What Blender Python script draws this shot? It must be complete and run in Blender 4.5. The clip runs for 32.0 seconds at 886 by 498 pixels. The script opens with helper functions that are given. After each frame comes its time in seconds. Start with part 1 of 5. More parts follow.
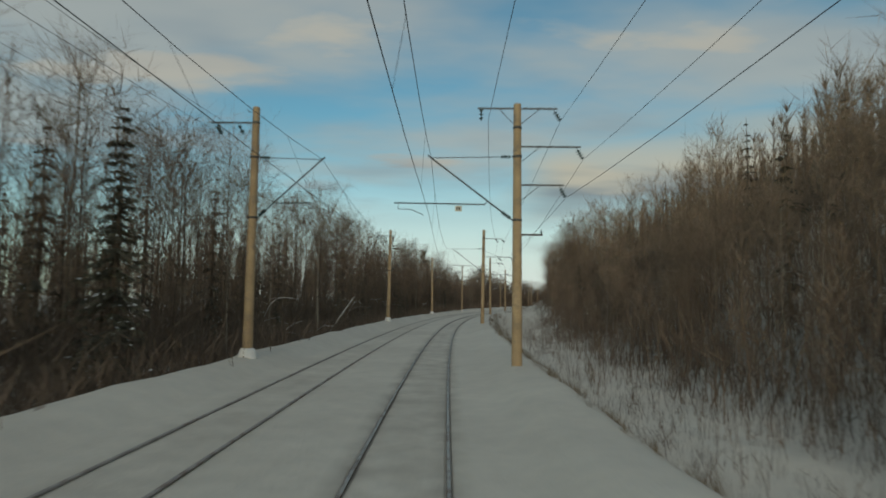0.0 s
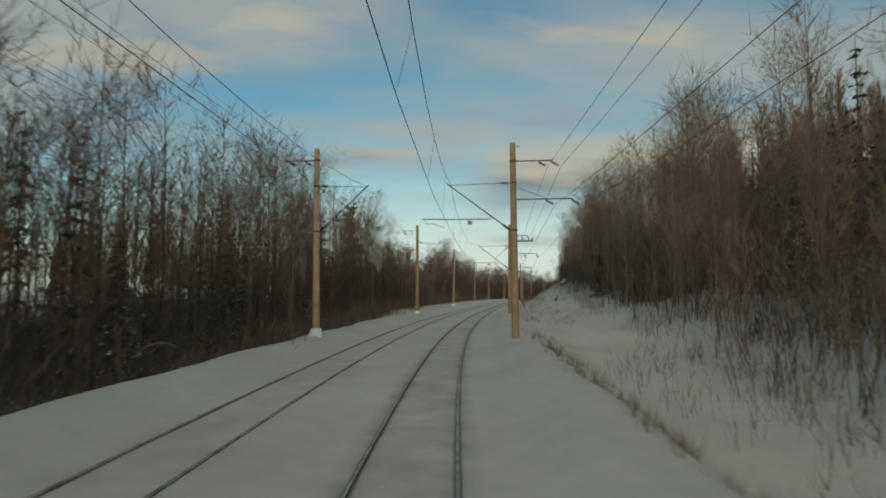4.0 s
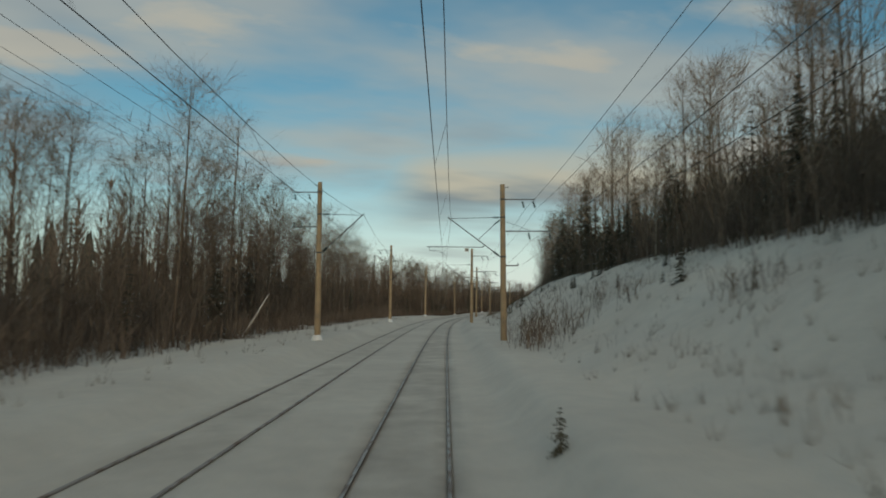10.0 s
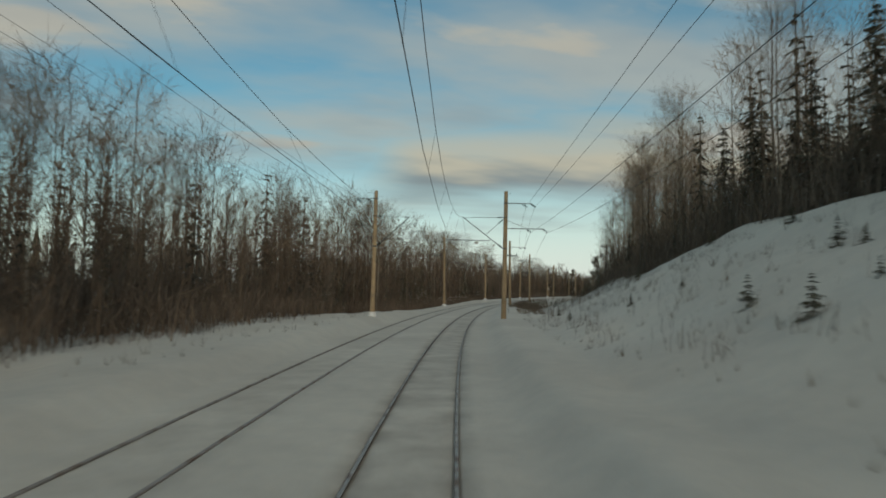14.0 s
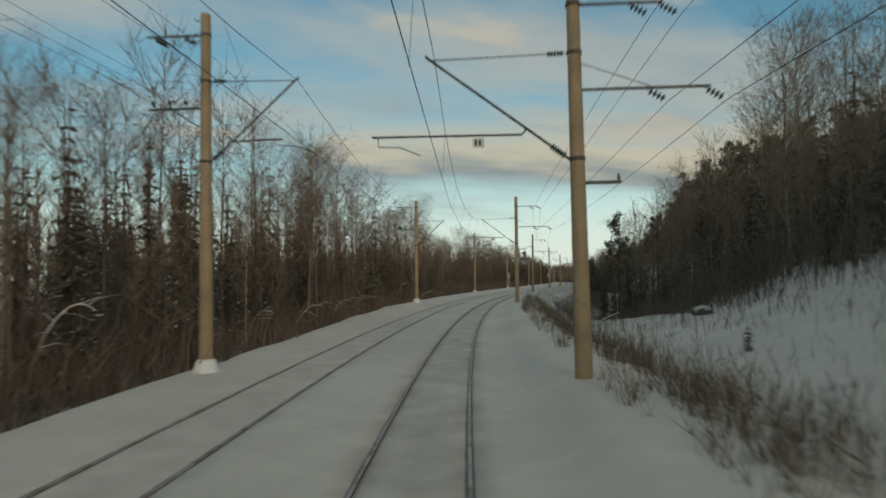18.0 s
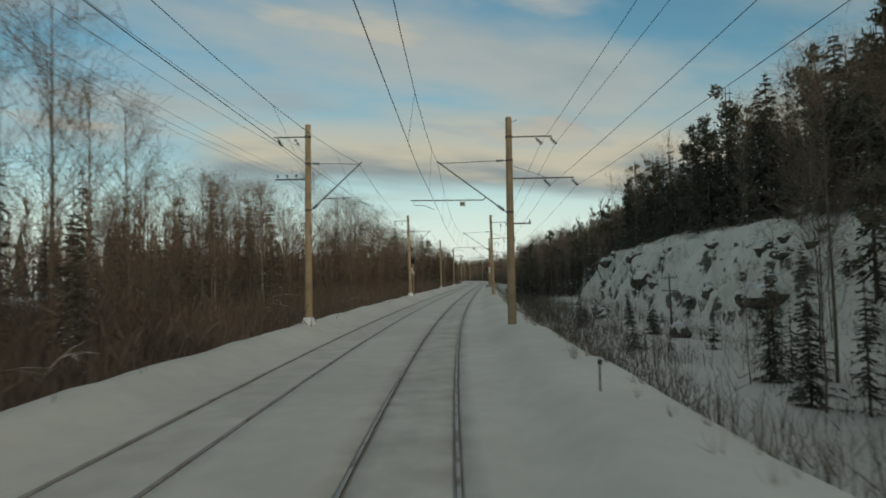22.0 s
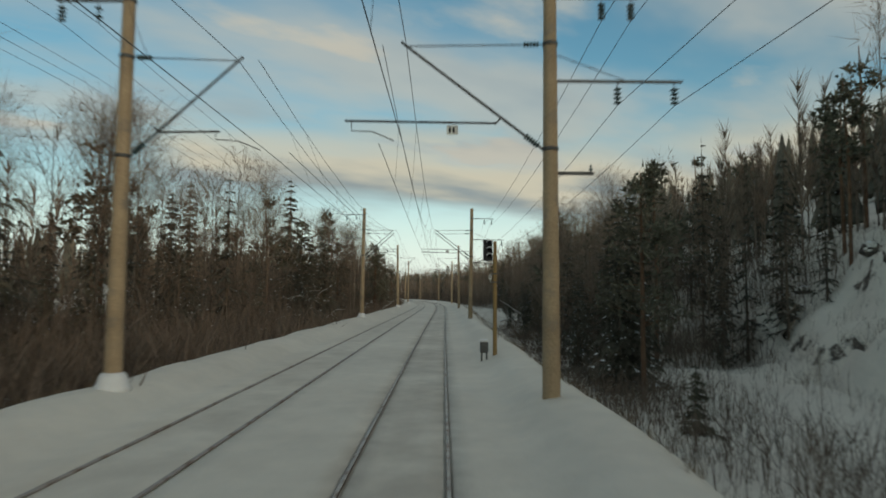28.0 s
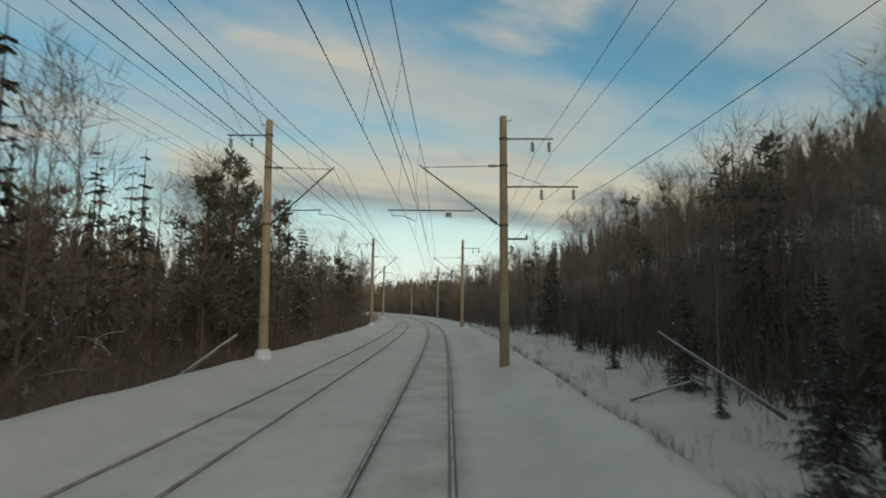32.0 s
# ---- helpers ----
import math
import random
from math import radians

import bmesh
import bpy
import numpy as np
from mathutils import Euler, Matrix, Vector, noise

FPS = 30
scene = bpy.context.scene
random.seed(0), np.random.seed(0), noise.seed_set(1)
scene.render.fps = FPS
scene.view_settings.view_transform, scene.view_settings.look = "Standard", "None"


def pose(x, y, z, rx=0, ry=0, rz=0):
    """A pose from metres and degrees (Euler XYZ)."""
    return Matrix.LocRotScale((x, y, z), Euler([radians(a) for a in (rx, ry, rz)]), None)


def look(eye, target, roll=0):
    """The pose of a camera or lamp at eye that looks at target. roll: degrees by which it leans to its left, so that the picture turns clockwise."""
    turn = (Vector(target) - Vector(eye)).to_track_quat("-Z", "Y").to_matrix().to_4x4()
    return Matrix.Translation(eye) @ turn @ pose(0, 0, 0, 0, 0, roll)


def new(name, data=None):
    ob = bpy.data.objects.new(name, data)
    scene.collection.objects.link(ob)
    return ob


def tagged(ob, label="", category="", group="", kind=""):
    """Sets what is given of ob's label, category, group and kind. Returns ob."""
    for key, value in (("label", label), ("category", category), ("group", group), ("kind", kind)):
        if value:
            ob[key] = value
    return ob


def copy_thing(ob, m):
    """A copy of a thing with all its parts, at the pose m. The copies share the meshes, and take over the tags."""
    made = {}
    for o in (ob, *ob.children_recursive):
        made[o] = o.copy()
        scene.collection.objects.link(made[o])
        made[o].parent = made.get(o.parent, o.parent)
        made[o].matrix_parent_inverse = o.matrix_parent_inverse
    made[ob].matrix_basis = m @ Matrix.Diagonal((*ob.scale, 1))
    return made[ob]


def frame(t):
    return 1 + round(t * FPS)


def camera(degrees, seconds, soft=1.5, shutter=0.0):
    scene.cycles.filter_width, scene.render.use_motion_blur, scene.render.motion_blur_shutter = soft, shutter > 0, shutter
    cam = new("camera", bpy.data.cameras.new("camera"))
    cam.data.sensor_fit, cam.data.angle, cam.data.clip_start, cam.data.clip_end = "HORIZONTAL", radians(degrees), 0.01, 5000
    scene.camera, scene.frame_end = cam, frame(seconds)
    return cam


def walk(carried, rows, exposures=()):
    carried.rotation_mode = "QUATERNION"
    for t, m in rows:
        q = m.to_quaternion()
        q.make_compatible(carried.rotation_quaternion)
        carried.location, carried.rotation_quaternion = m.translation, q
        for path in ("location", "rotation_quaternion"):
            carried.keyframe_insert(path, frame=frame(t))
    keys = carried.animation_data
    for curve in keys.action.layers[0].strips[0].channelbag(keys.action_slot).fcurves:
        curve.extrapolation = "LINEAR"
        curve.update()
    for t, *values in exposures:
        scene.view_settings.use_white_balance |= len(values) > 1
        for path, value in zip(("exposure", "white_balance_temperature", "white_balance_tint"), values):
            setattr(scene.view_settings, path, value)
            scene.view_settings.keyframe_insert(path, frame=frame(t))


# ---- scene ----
# The railway runs along a curve; every place is given by s (metres along the track),
# o (metres to the right of the own track's centre line) and z (metres above the rail heads there).
STEP = 2.0
S = np.arange(-140.0, 1500.1, STEP)
BEND_AT = np.arange(-20.0, 1195.0, 45.0)
BEND = np.array([0.09, 0.7, 1.35, 1.74, 0.9, -0.07, 0.37, 1.25, 1.76, 1.8, 1.84, 1.03, 0.14, 0.04, 0.13, -0.18, -1.09,
                 -1.76, -2.05, -2.08, -1.93, -1.67, -1.35, -1.0, -0.65, -0.29, 0.07]) * 1e-3
RISE_AT = np.arange(-20.0, 1195.0, 90.0)
RISE = np.array([3.28, 3.5, 3.01, 3.09, 2.78, 1.81, 1.49, 1.56, 0.55, 0.32, 0.28, 0.25, 0.24, 0.23]) * 1e-3
ZERO = int(140 / STEP)
HEADING = np.cumsum(np.interp(S, BEND_AT, BEND)) * STEP
HEADING -= HEADING[ZERO]
LINE_X = np.cumsum(np.sin(HEADING)) * STEP
LINE_Y = np.cumsum(np.cos(HEADING)) * STEP
LINE_Z = np.cumsum(np.interp(S, RISE_AT, RISE)) * STEP
LINE_X, LINE_Y, LINE_Z = LINE_X - LINE_X[ZERO], LINE_Y - LINE_Y[ZERO], LINE_Z - LINE_Z[ZERO]


def heading(s):
    return np.interp(s, S, HEADING)


def spot(s, o=0.0, z=0.0):
    """World places for arrays of s, o, z, as rows of x, y, z."""
    s, o, z = np.broadcast_arrays(np.asarray(s, float), np.asarray(o, float), np.asarray(z, float))
    a = heading(s)
    return np.stack([np.interp(s, S, LINE_X) + o * np.cos(a), np.interp(s, S, LINE_Y) - o * np.sin(a), np.interp(s, S, LINE_Z) + z], -1)


# ---- camera ----
cam = camera(70.0, 32.0, soft=1.8, shutter=0.3)
SPEED_AT, SPEED = [0, 5, 10, 16, 22, 27, 32], [20.11, 20.12, 19.85, 19.93, 19.66, 19.47, 19.44]
EYE_SIDE, EYE_HEIGHT = 0.66, 2.68
CLOCK = np.linspace(0, 32, 641)
GONE = np.concatenate([[0], np.cumsum(np.interp((CLOCK[1:] + CLOCK[:-1]) / 2, SPEED_AT, SPEED) * np.diff(CLOCK))])
# seconds, degrees to the right of the track's direction, degrees up, degrees of lean to the left
ROWS = [
    (0, -0.02, 4.9, 0.69), (1, -0.4, 4.79, 1.51), (2, -0.43, 4.51, 0.47), (3, -0.51, 4.2, 0.23), (4.5, 0.0, 4.22, 0.0),
    (6, 0.48, 4.25, -0.36), (7, 0.53, 3.67, -0.58), (8, 0.39, 2.76, -1.52), (9, 2.05, 3.09, 2.82), (10, -0.26, 5.26, 0.62),
    (11, -1.66, 5.49, 1.26), (12, -1.14, 5.04, 0.1), (13, -0.78, 4.32, -0.01), (14, -0.56, 3.78, 0.91), (15.5, -0.9, 3.38, 0.2),
    (17, -1.21, 2.98, -0.5), (18, -1.01, 2.88, -0.52), (19, -0.56, 2.73, -1.34), (20, -0.14, 2.71, -1.41), (21, 0.16, 2.82, 0.06),
    (22, 0.27, 2.66, -1.39), (23, 1.35, 2.77, -0.76), (24, 2.32, 2.65, -0.36), (25, 2.02, 2.98, 0.0), (26, 0.87, 3.32, 0.17),
    (27.5, 0.2, 3.9, 0.3), (29, -0.4, 4.47, 0.48), (30, -0.32, 4.56, -0.04), (31, -0.46, 4.75, -0.17), (32, -0.61, 5.26, 0.8),
]


def carried(t, yaw, pitch, lean):
    s = float(np.interp(t, CLOCK, GONE))
    eye = spot(s, EYE_SIDE, EYE_HEIGHT)
    a, p, r = float(heading(s)) + radians(yaw), radians(pitch), radians(lean)
    ahead = Vector((math.sin(a) * math.cos(p), math.cos(a) * math.cos(p), math.sin(p)))
    right = Vector((math.cos(a), -math.sin(a), 0))
    up = right.cross(ahead)
    right, up = right * math.cos(r) + up * math.sin(r), up * math.cos(r) - right * math.sin(r)
    m = Matrix((right, up, -ahead)).transposed().to_4x4()
    m.translation = Vector([float(v) for v in eye])
    return m


EXPOSURE = [(0, -0.05, 6400, 10), (3, -0.05, 6550, 10), (14, 0.0, 6550, 10), (18, 0.1, 6650, 10.5), (26, 0.12, 6650, 10.5), (29, 0.28, 6650, 10.5), (32, 0.25, 6650, 10.5)]
walk(cam, [(r[0], carried(*r)) for r in ROWS], EXPOSURE)

# ---- world and light ----
SUN_FROM, SUN_UP = radians(187), radians(14)      # compass direction the sun stands in, clockwise from +y
world = bpy.data.worlds.new("winter_sky")
scene.world = world
world.use_nodes = True
wn, wl = world.node_tree.nodes, world.node_tree.links
wn.clear()


def wmath(op, a, b=None, c=None, clamp=False):
    n = wn.new("ShaderNodeMath")
    n.operation, n.use_clamp = op, clamp
    for i, v in enumerate((a, b, c)):
        if v is None:
            continue
        if isinstance(v, (int, float)):
            n.inputs[i].default_value = v
        else:
            wl.new(v, n.inputs[i])
    return n.outputs[0]


def wmix(fac, a, b):
    n = wn.new("ShaderNodeMix")
    n.data_type = "RGBA"
    for sock, v in ((n.inputs[0], fac), (n.inputs[6], a), (n.inputs[7], b)):
        if isinstance(v, (int, float, tuple)):
            sock.default_value = v
        else:
            wl.new(v, sock)
    return n.outputs[2]


def wstep(v, lo, hi):
    n = wn.new("ShaderNodeMapRange")
    n.interpolation_type = "SMOOTHSTEP"
    wl.new(v, n.inputs["Value"])
    n.inputs["From Min"].default_value, n.inputs["From Max"].default_value = lo, hi
    return n.outputs[0]


way = wn.new("ShaderNodeTexCoord").outputs["Generated"]
sep = wn.new("ShaderNodeSeparateXYZ")
wl.new(way, sep.inputs[0])
wx, wy, wz = sep.outputs
sky = wn.new("ShaderNodeTexSky")
sky.sky_type, sky.sun_disc = "NISHITA", False
sky.sun_elevation, sky.sun_rotation = SUN_UP, SUN_FROM
sky.air_density, sky.dust_density, sky.ozone_density = 1.0, 0.6, 1.6
# clouds lie on a high flat layer, so that they draw together towards the horizon
lift = wmath("ADD", wmath("MAXIMUM", wz, 0.0), 0.10)
flat = wn.new("ShaderNodeCombineXYZ")
wl.new(wmath("DIVIDE", wx, lift), flat.inputs[0])
wl.new(wmath("DIVIDE", wy, lift), flat.inputs[1])


def cloud(scale, detail, rough, shift):
    m = wn.new("ShaderNodeMapping")
    wl.new(flat.outputs[0], m.inputs[0])
    m.inputs["Location"].default_value = shift
    m.inputs["Rotation"].default_value = (0, 0, radians(-35))
    m.inputs["Scale"].default_value = (scale, scale * 1.7, 1)
    n = wn.new("ShaderNodeTexNoise")
    wl.new(m.outputs[0], n.inputs["Vector"])
    n.inputs["Scale"].default_value, n.inputs["Detail"].default_value, n.inputs["Roughness"].default_value = 1.0, detail, rough
    return n.outputs[0]


veil = wstep(cloud(0.55, 5, 0.52, (3.1, 1.7, 0)), 0.36, 0.62)
puffs = wstep(cloud(0.9, 6, 0.5, (8.2, 4.4, 0)), 0.5, 0.68)
shade = cloud(1.3, 3, 0.5, (1.2, 9.3, 0))
high = wmath("MULTIPLY", wmath("MAXIMUM", wmath("MULTIPLY", veil, 0.72), puffs), wstep(wz, 0.10, 0.22))
# a long bank of cloud stands low over the forest, with clear sky under it
wob = wmath("MULTIPLY", wmath("SUBTRACT", cloud(0.35, 4, 0.5, (5.0, 2.0, 0)), 0.5), 0.24)
level = wmath("ADD", wz, wob)
bank = wmath("MULTIPLY", wstep(level, 0.085, 0.155), wstep(level, 0.30, 0.20))
bank = wmath("MULTIPLY", bank, wstep(wmath("SUBTRACT", wx, wmath("MULTIPLY", wy, 0.04)), 0.0, 0.16))
cover = wmath("MAXIMUM", high, wmath("MULTIPLY", bank, 0.95))
lit = wmath("MULTIPLY_ADD", shade, 0.9, wmath("MULTIPLY", level, 1.1))
plain = wmix(wstep(lit, 0.42, 0.85), (0.265, 0.30, 0.31, 1), (0.43, 0.43, 0.375, 1))
heavy = wmix(wstep(wmath("MULTIPLY_ADD", wmath("SUBTRACT", shade, 0.5), 0.22, level), 0.13, 0.225), (0.22, 0.262, 0.27, 1), (0.49, 0.46, 0.355, 1))
white = wmix(wmath("MULTIPLY", bank, wstep(high, 0.95, 0.3)), plain, heavy)
glow = wmath("MULTIPLY", wstep(wz, 0.26, 0.0), wstep(wmath("ADD", wmath("MULTIPLY", wx, 0.35), wmath("MULTIPLY", wy, 0.94)), 0.25, 0.95))
SKY_GAIN = (0.069, 0.106, 0.098)
gain = wn.new("ShaderNodeMix")
gain.data_type, gain.blend_type = "RGBA", "MULTIPLY"
gain.inputs[0].default_value = 1.0
wl.new(sky.outputs[0], gain.inputs[6])
gain.inputs[7].default_value = (*SKY_GAIN, 1)
air = wmix(wmath("MULTIPLY", glow, 0.92), gain.outputs[2], (0.70, 0.755, 0.71, 1))
out = wmix(cover, air, white)
bg = wn.new("ShaderNodeBackground")
wl.new(out, bg.inputs[0])
bg.inputs[1].default_value = 1.0
wo = wn.new("ShaderNodeOutputWorld")
wl.new(bg.outputs[0], wo.inputs[0])

sun = new("low_sun", bpy.data.lights.new("low_sun", "SUN"))
sun.data.energy, sun.data.angle, sun.data.color = 0.85, radians(14), (1.0, 0.80, 0.56)
sun_way = Vector((math.sin(SUN_FROM) * math.cos(SUN_UP), math.cos(SUN_FROM) * math.cos(SUN_UP), math.sin(SUN_UP)))
sun.matrix_world = look(sun_way * 50, (0, 0, 0))

# ---- materials ----
def material(name, base, rough=0.7, metal=0.0, vary=(0.8, 1.2), scale=3.0, fine=40.0, bump=0.3, island=0.0, per_object=0.0, coat=None, coat_range=(0.5, 0.7), spec=0.4):
    """A surface with two scales of tone, fine relief, and spots of a second colour."""
    m = bpy.data.materials.new(name)
    m.use_nodes = True
    n, l = m.node_tree.nodes, m.node_tree.links
    b = n["Principled BSDF"]
    b.inputs["Roughness"].default_value, b.inputs["Metallic"].default_value = rough, metal
    b.inputs["Specular IOR Level"].default_value = spec
    tc = n.new("ShaderNodeTexCoord")

    def tex(s, detail):
        t = n.new("ShaderNodeTexNoise")
        t.inputs["Scale"].default_value, t.inputs["Detail"].default_value = s, detail
        l.new(tc.outputs["Object"], t.inputs["Vector"])
        return t.outputs[0]

    big, small = tex(scale, 4), tex(fine, 3)
    ramp = n.new("ShaderNodeMapRange")
    l.new(big, ramp.inputs[0])
    for i, v in zip((1, 2, 3, 4), (0.3, 0.7, vary[0], vary[1])):
        ramp.inputs[i].default_value = v
    grain = n.new("ShaderNodeMapRange")
    l.new(small, grain.inputs[0])
    for i, v in zip((1, 2, 3, 4), (0.3, 0.7, 0.5 + vary[0] / 2, 0.5 + vary[1] / 2)):
        grain.inputs[i].default_value = v
    mul = n.new("ShaderNodeMath")
    mul.operation = "MULTIPLY"
    l.new(ramp.outputs[0], mul.inputs[0])
    l.new(grain.outputs[0], mul.inputs[1])
    tone = mul.outputs[0]
    for source, amount in ((("ShaderNodeNewGeometry", "Random Per Island"), island), (("ShaderNodeObjectInfo", "Random"), per_object)):
        if amount:
            r = n.new(source[0])
            q = n.new("ShaderNodeMath")
            q.operation = "MULTIPLY_ADD"
            l.new(r.outputs[source[1]], q.inputs[0])
            q.inputs[1].default_value, q.inputs[2].default_value = amount, 1 - amount / 2
            w = n.new("ShaderNodeMath")
            w.operation = "MULTIPLY"
            l.new(tone, w.inputs[0])
            l.new(q.outputs[0], w.inputs[1])
            tone = w.outputs[0]
    mix = n.new("ShaderNodeMix")
    mix.data_type, mix.blend_type = "RGBA", "MULTIPLY"
    mix.inputs[0].default_value = 1
    mix.inputs[6].default_value = (*base, 1)
    l.new(tone, mix.inputs[7])
    colour = mix.outputs[2]
    if coat:
        spots = tex(scale * 2.3, 5)
        e = n.new("ShaderNodeMapRange")
        e.interpolation_type = "SMOOTHSTEP"
        l.new(spots, e.inputs[0])
        e.inputs[1].default_value, e.inputs[2].default_value = coat_range
        x = n.new("ShaderNodeMix")
        x.data_type = "RGBA"
        l.new(e.outputs[0], x.inputs[0])
        l.new(colour, x.inputs[6])
        x.inputs[7].default_value = (*coat, 1)
        colour = x.outputs[2]
    l.new(colour, b.inputs["Base Color"])
    if bump:
        k = n.new("ShaderNodeBump")
        k.inputs["Strength"].default_value, k.inputs["Distance"].default_value = bump, 0.05
        l.new(small, k.inputs["Height"])
        l.new(k.outputs[0], b.inputs["Normal"])
    return m


def ground_material():
    """Snow that lies wherever the ground is not too steep; frozen soil and rock show through where it is."""
    m = bpy.data.materials.new("snow_ground")
    m.use_nodes = True
    n, l = m.node_tree.nodes, m.node_tree.links
    b = n["Principled BSDF"]
    b.inputs["Roughness"].default_value = 0.75
    b.inputs["Specular IOR Level"].default_value = 0.25
    tc = n.new("ShaderNodeTexCoord")

    def tex(s, detail, rough=0.5):
        t = n.new("ShaderNodeTexNoise")
        t.inputs["Scale"].default_value, t.inputs["Detail"].default_value, t.inputs["Roughness"].default_value = s, detail, rough
        l.new(tc.outputs["Object"], t.inputs["Vector"])
        return t.outputs[0]

    def ramp(v, a, z, lo=0.0, hi=1.0):
        r = n.new("ShaderNodeMapRange")
        l.new(v, r.inputs[0])
        for i, q in zip((1, 2, 3, 4), (a, z, lo, hi)):
            r.inputs[i].default_value = q
        return r.outputs[0]

    def blend(f, a, c, kind="MIX"):
        x = n.new("ShaderNodeMix")
        x.data_type, x.blend_type = "RGBA", kind
        for sock, v in ((x.inputs[0], f), (x.inputs[6], a), (x.inputs[7], c)):
            if isinstance(v, (tuple, float, int)):
                sock.default_value = v
            else:
                l.new(v, sock)
        return x.outputs[2]

    drift, crust, grain = tex(0.16, 4), tex(1.7, 5, 0.6), tex(14, 3)
    snow = blend(ramp(drift, 0.35, 0.65), (0.665, 0.625, 0.555, 1), (0.755, 0.715, 0.635, 1))
    snow = blend(1.0, snow, blend(ramp(crust, 0.3, 0.7), (0.90, 0.91, 0.92, 1), (1, 1, 1, 1)), "MULTIPLY")
    dirt = n.new("ShaderNodeAttribute")
    dirt.attribute_name = "grime"
    soil = n.new("ShaderNodeMath")
    soil.operation = "MULTIPLY"
    l.new(dirt.outputs["Fac"], soil.inputs[0])
    l.new(ramp(tex(0.9, 5, 0.6), 0.3, 0.65), soil.inputs[1])
    snow = blend(soil.outputs[0], snow, (0.33, 0.295, 0.255, 1))
    rock = blend(ramp(crust, 0.35, 0.65), (0.045, 0.04, 0.037, 1), (0.16, 0.135, 0.115, 1))
    geo = n.new("ShaderNodeNewGeometry")
    xyz = n.new("ShaderNodeSeparateXYZ")
    l.new(geo.outputs["Normal"], xyz.inputs[0])
    add = n.new("ShaderNodeMath")
    add.operation = "MULTIPLY_ADD"
    l.new(tex(0.62, 7, 0.68), add.inputs[0])
    add.inputs[1].default_value = 1.0
    scaled = n.new("ShaderNodeMath")
    scaled.operation = "MULTIPLY_ADD"
    l.new(xyz.outputs[2], scaled.inputs[0])
    scaled.inputs[1].default_value, scaled.inputs[2].default_value = 0.9, -0.32
    l.new(scaled.outputs[0], add.inputs[2])
    l.new(blend(ramp(add.outputs[0], 0.465, 0.54), rock, snow), b.inputs["Base Color"])
    k = n.new("ShaderNodeBump")
    k.inputs["Strength"].default_value, k.inputs["Distance"].default_value = 0.35, 0.12
    mixh = n.new("ShaderNodeMath")
    mixh.operation = "MULTIPLY_ADD"
    l.new(grain, mixh.inputs[0])
    mixh.inputs[1].default_value = 0.25
    l.new(crust, mixh.inputs[2])
    l.new(mixh.outputs[0], k.inputs["Height"])
    l.new(k.outputs[0], b.inputs["Normal"])
    return m


SNOW_GROUND = ground_material()
SNOW = material("loose_snow", (0.78, 0.79, 0.8), 0.8, vary=(0.9, 1.05), scale=2, bump=0.2)
STEEL = material("rail_steel", (0.36, 0.345, 0.33), 0.48, 0.4, scale=1.5, fine=20, bump=0.1, coat=(0.16, 0.10, 0.07), coat_range=(0.5, 0.65))
RUST = material("rusty_rail_side", (0.14, 0.11, 0.09), 0.85, scale=1.2, fine=30, vary=(0.6, 1.3))
CONCRETE = material("weathered_concrete", (0.385, 0.285, 0.18), 0.9, scale=0.8, fine=18, vary=(0.72, 1.2), bump=0.35, per_object=0.25, coat=(0.24, 0.20, 0.155), coat_range=(0.52, 0.72))
GALV = material("dull_galvanised_steel", (0.10, 0.10, 0.10), 0.6, 0.4, scale=3, fine=30, bump=0.1)
WIRE = material("dark_wire", (0.035, 0.035, 0.038), 0.6, 0.3, bump=0.0)
GLASSY = material("dark_green_insulator", (0.03, 0.055, 0.055), 0.25, vary=(0.9, 1.1), bump=0.0, spec=0.6)
PLATE = material("enamel_plate", (0.55, 0.55, 0.52), 0.5, scale=6, bump=0.05)
BARK = material("grey_brown_bark", (0.155, 0.118, 0.088), 0.95, scale=1.2, fine=22, vary=(0.6, 1.35), bump=0.5, island=0.5, per_object=0.4, coat=(0.5, 0.5, 0.5), coat_range=(0.66, 0.74))
BIRCH = material("pale_birch_bark", (0.30, 0.255, 0.205), 0.85, scale=2.2, fine=16, vary=(0.65, 1.2), bump=0.3, island=0.5, per_object=0.4, coat=(0.06, 0.05, 0.045), coat_range=(0.55, 0.62))
TWIG = material("brown_twigs", (0.212, 0.157, 0.118), 0.95, scale=0.5, fine=9, vary=(0.65, 1.35), bump=0.0, island=0.5, per_object=0.5)
BRUSH = material("brown_brush", (0.148, 0.114, 0.089), 0.95, scale=0.35, fine=6, vary=(0.6, 1.4), bump=0.0, island=0.5)
NEEDLE = material("dark_spruce_needles", (0.102, 0.095, 0.072), 0.9, scale=1.0, fine=14, vary=(0.6, 1.4), bump=0.0, island=0.6, per_object=0.4)
PINE = material("dull_pine_needles", (0.102, 0.096, 0.068), 0.9, scale=1.0, fine=14, vary=(0.6, 1.4), bump=0.0, island=0.6, per_object=0.4)
PINE_BARK = material("reddish_pine_bark", (0.16, 0.09, 0.055), 0.95, scale=1.5, fine=16, vary=(0.6, 1.3), bump=0.5, per_object=0.3)
GRASS = material("dry_straw_grass", (0.185, 0.138, 0.085), 0.95, scale=0.6, fine=9, vary=(0.6, 1.3), bump=0.0, island=0.4)
WOOD = material("grey_weathered_timber", (0.13, 0.105, 0.085), 0.9, scale=2, fine=24, vary=(0.6, 1.3), bump=0.4)
BLACK = material("matt_black_paint", (0.018, 0.018, 0.02), 0.55, scale=4, bump=0.05)
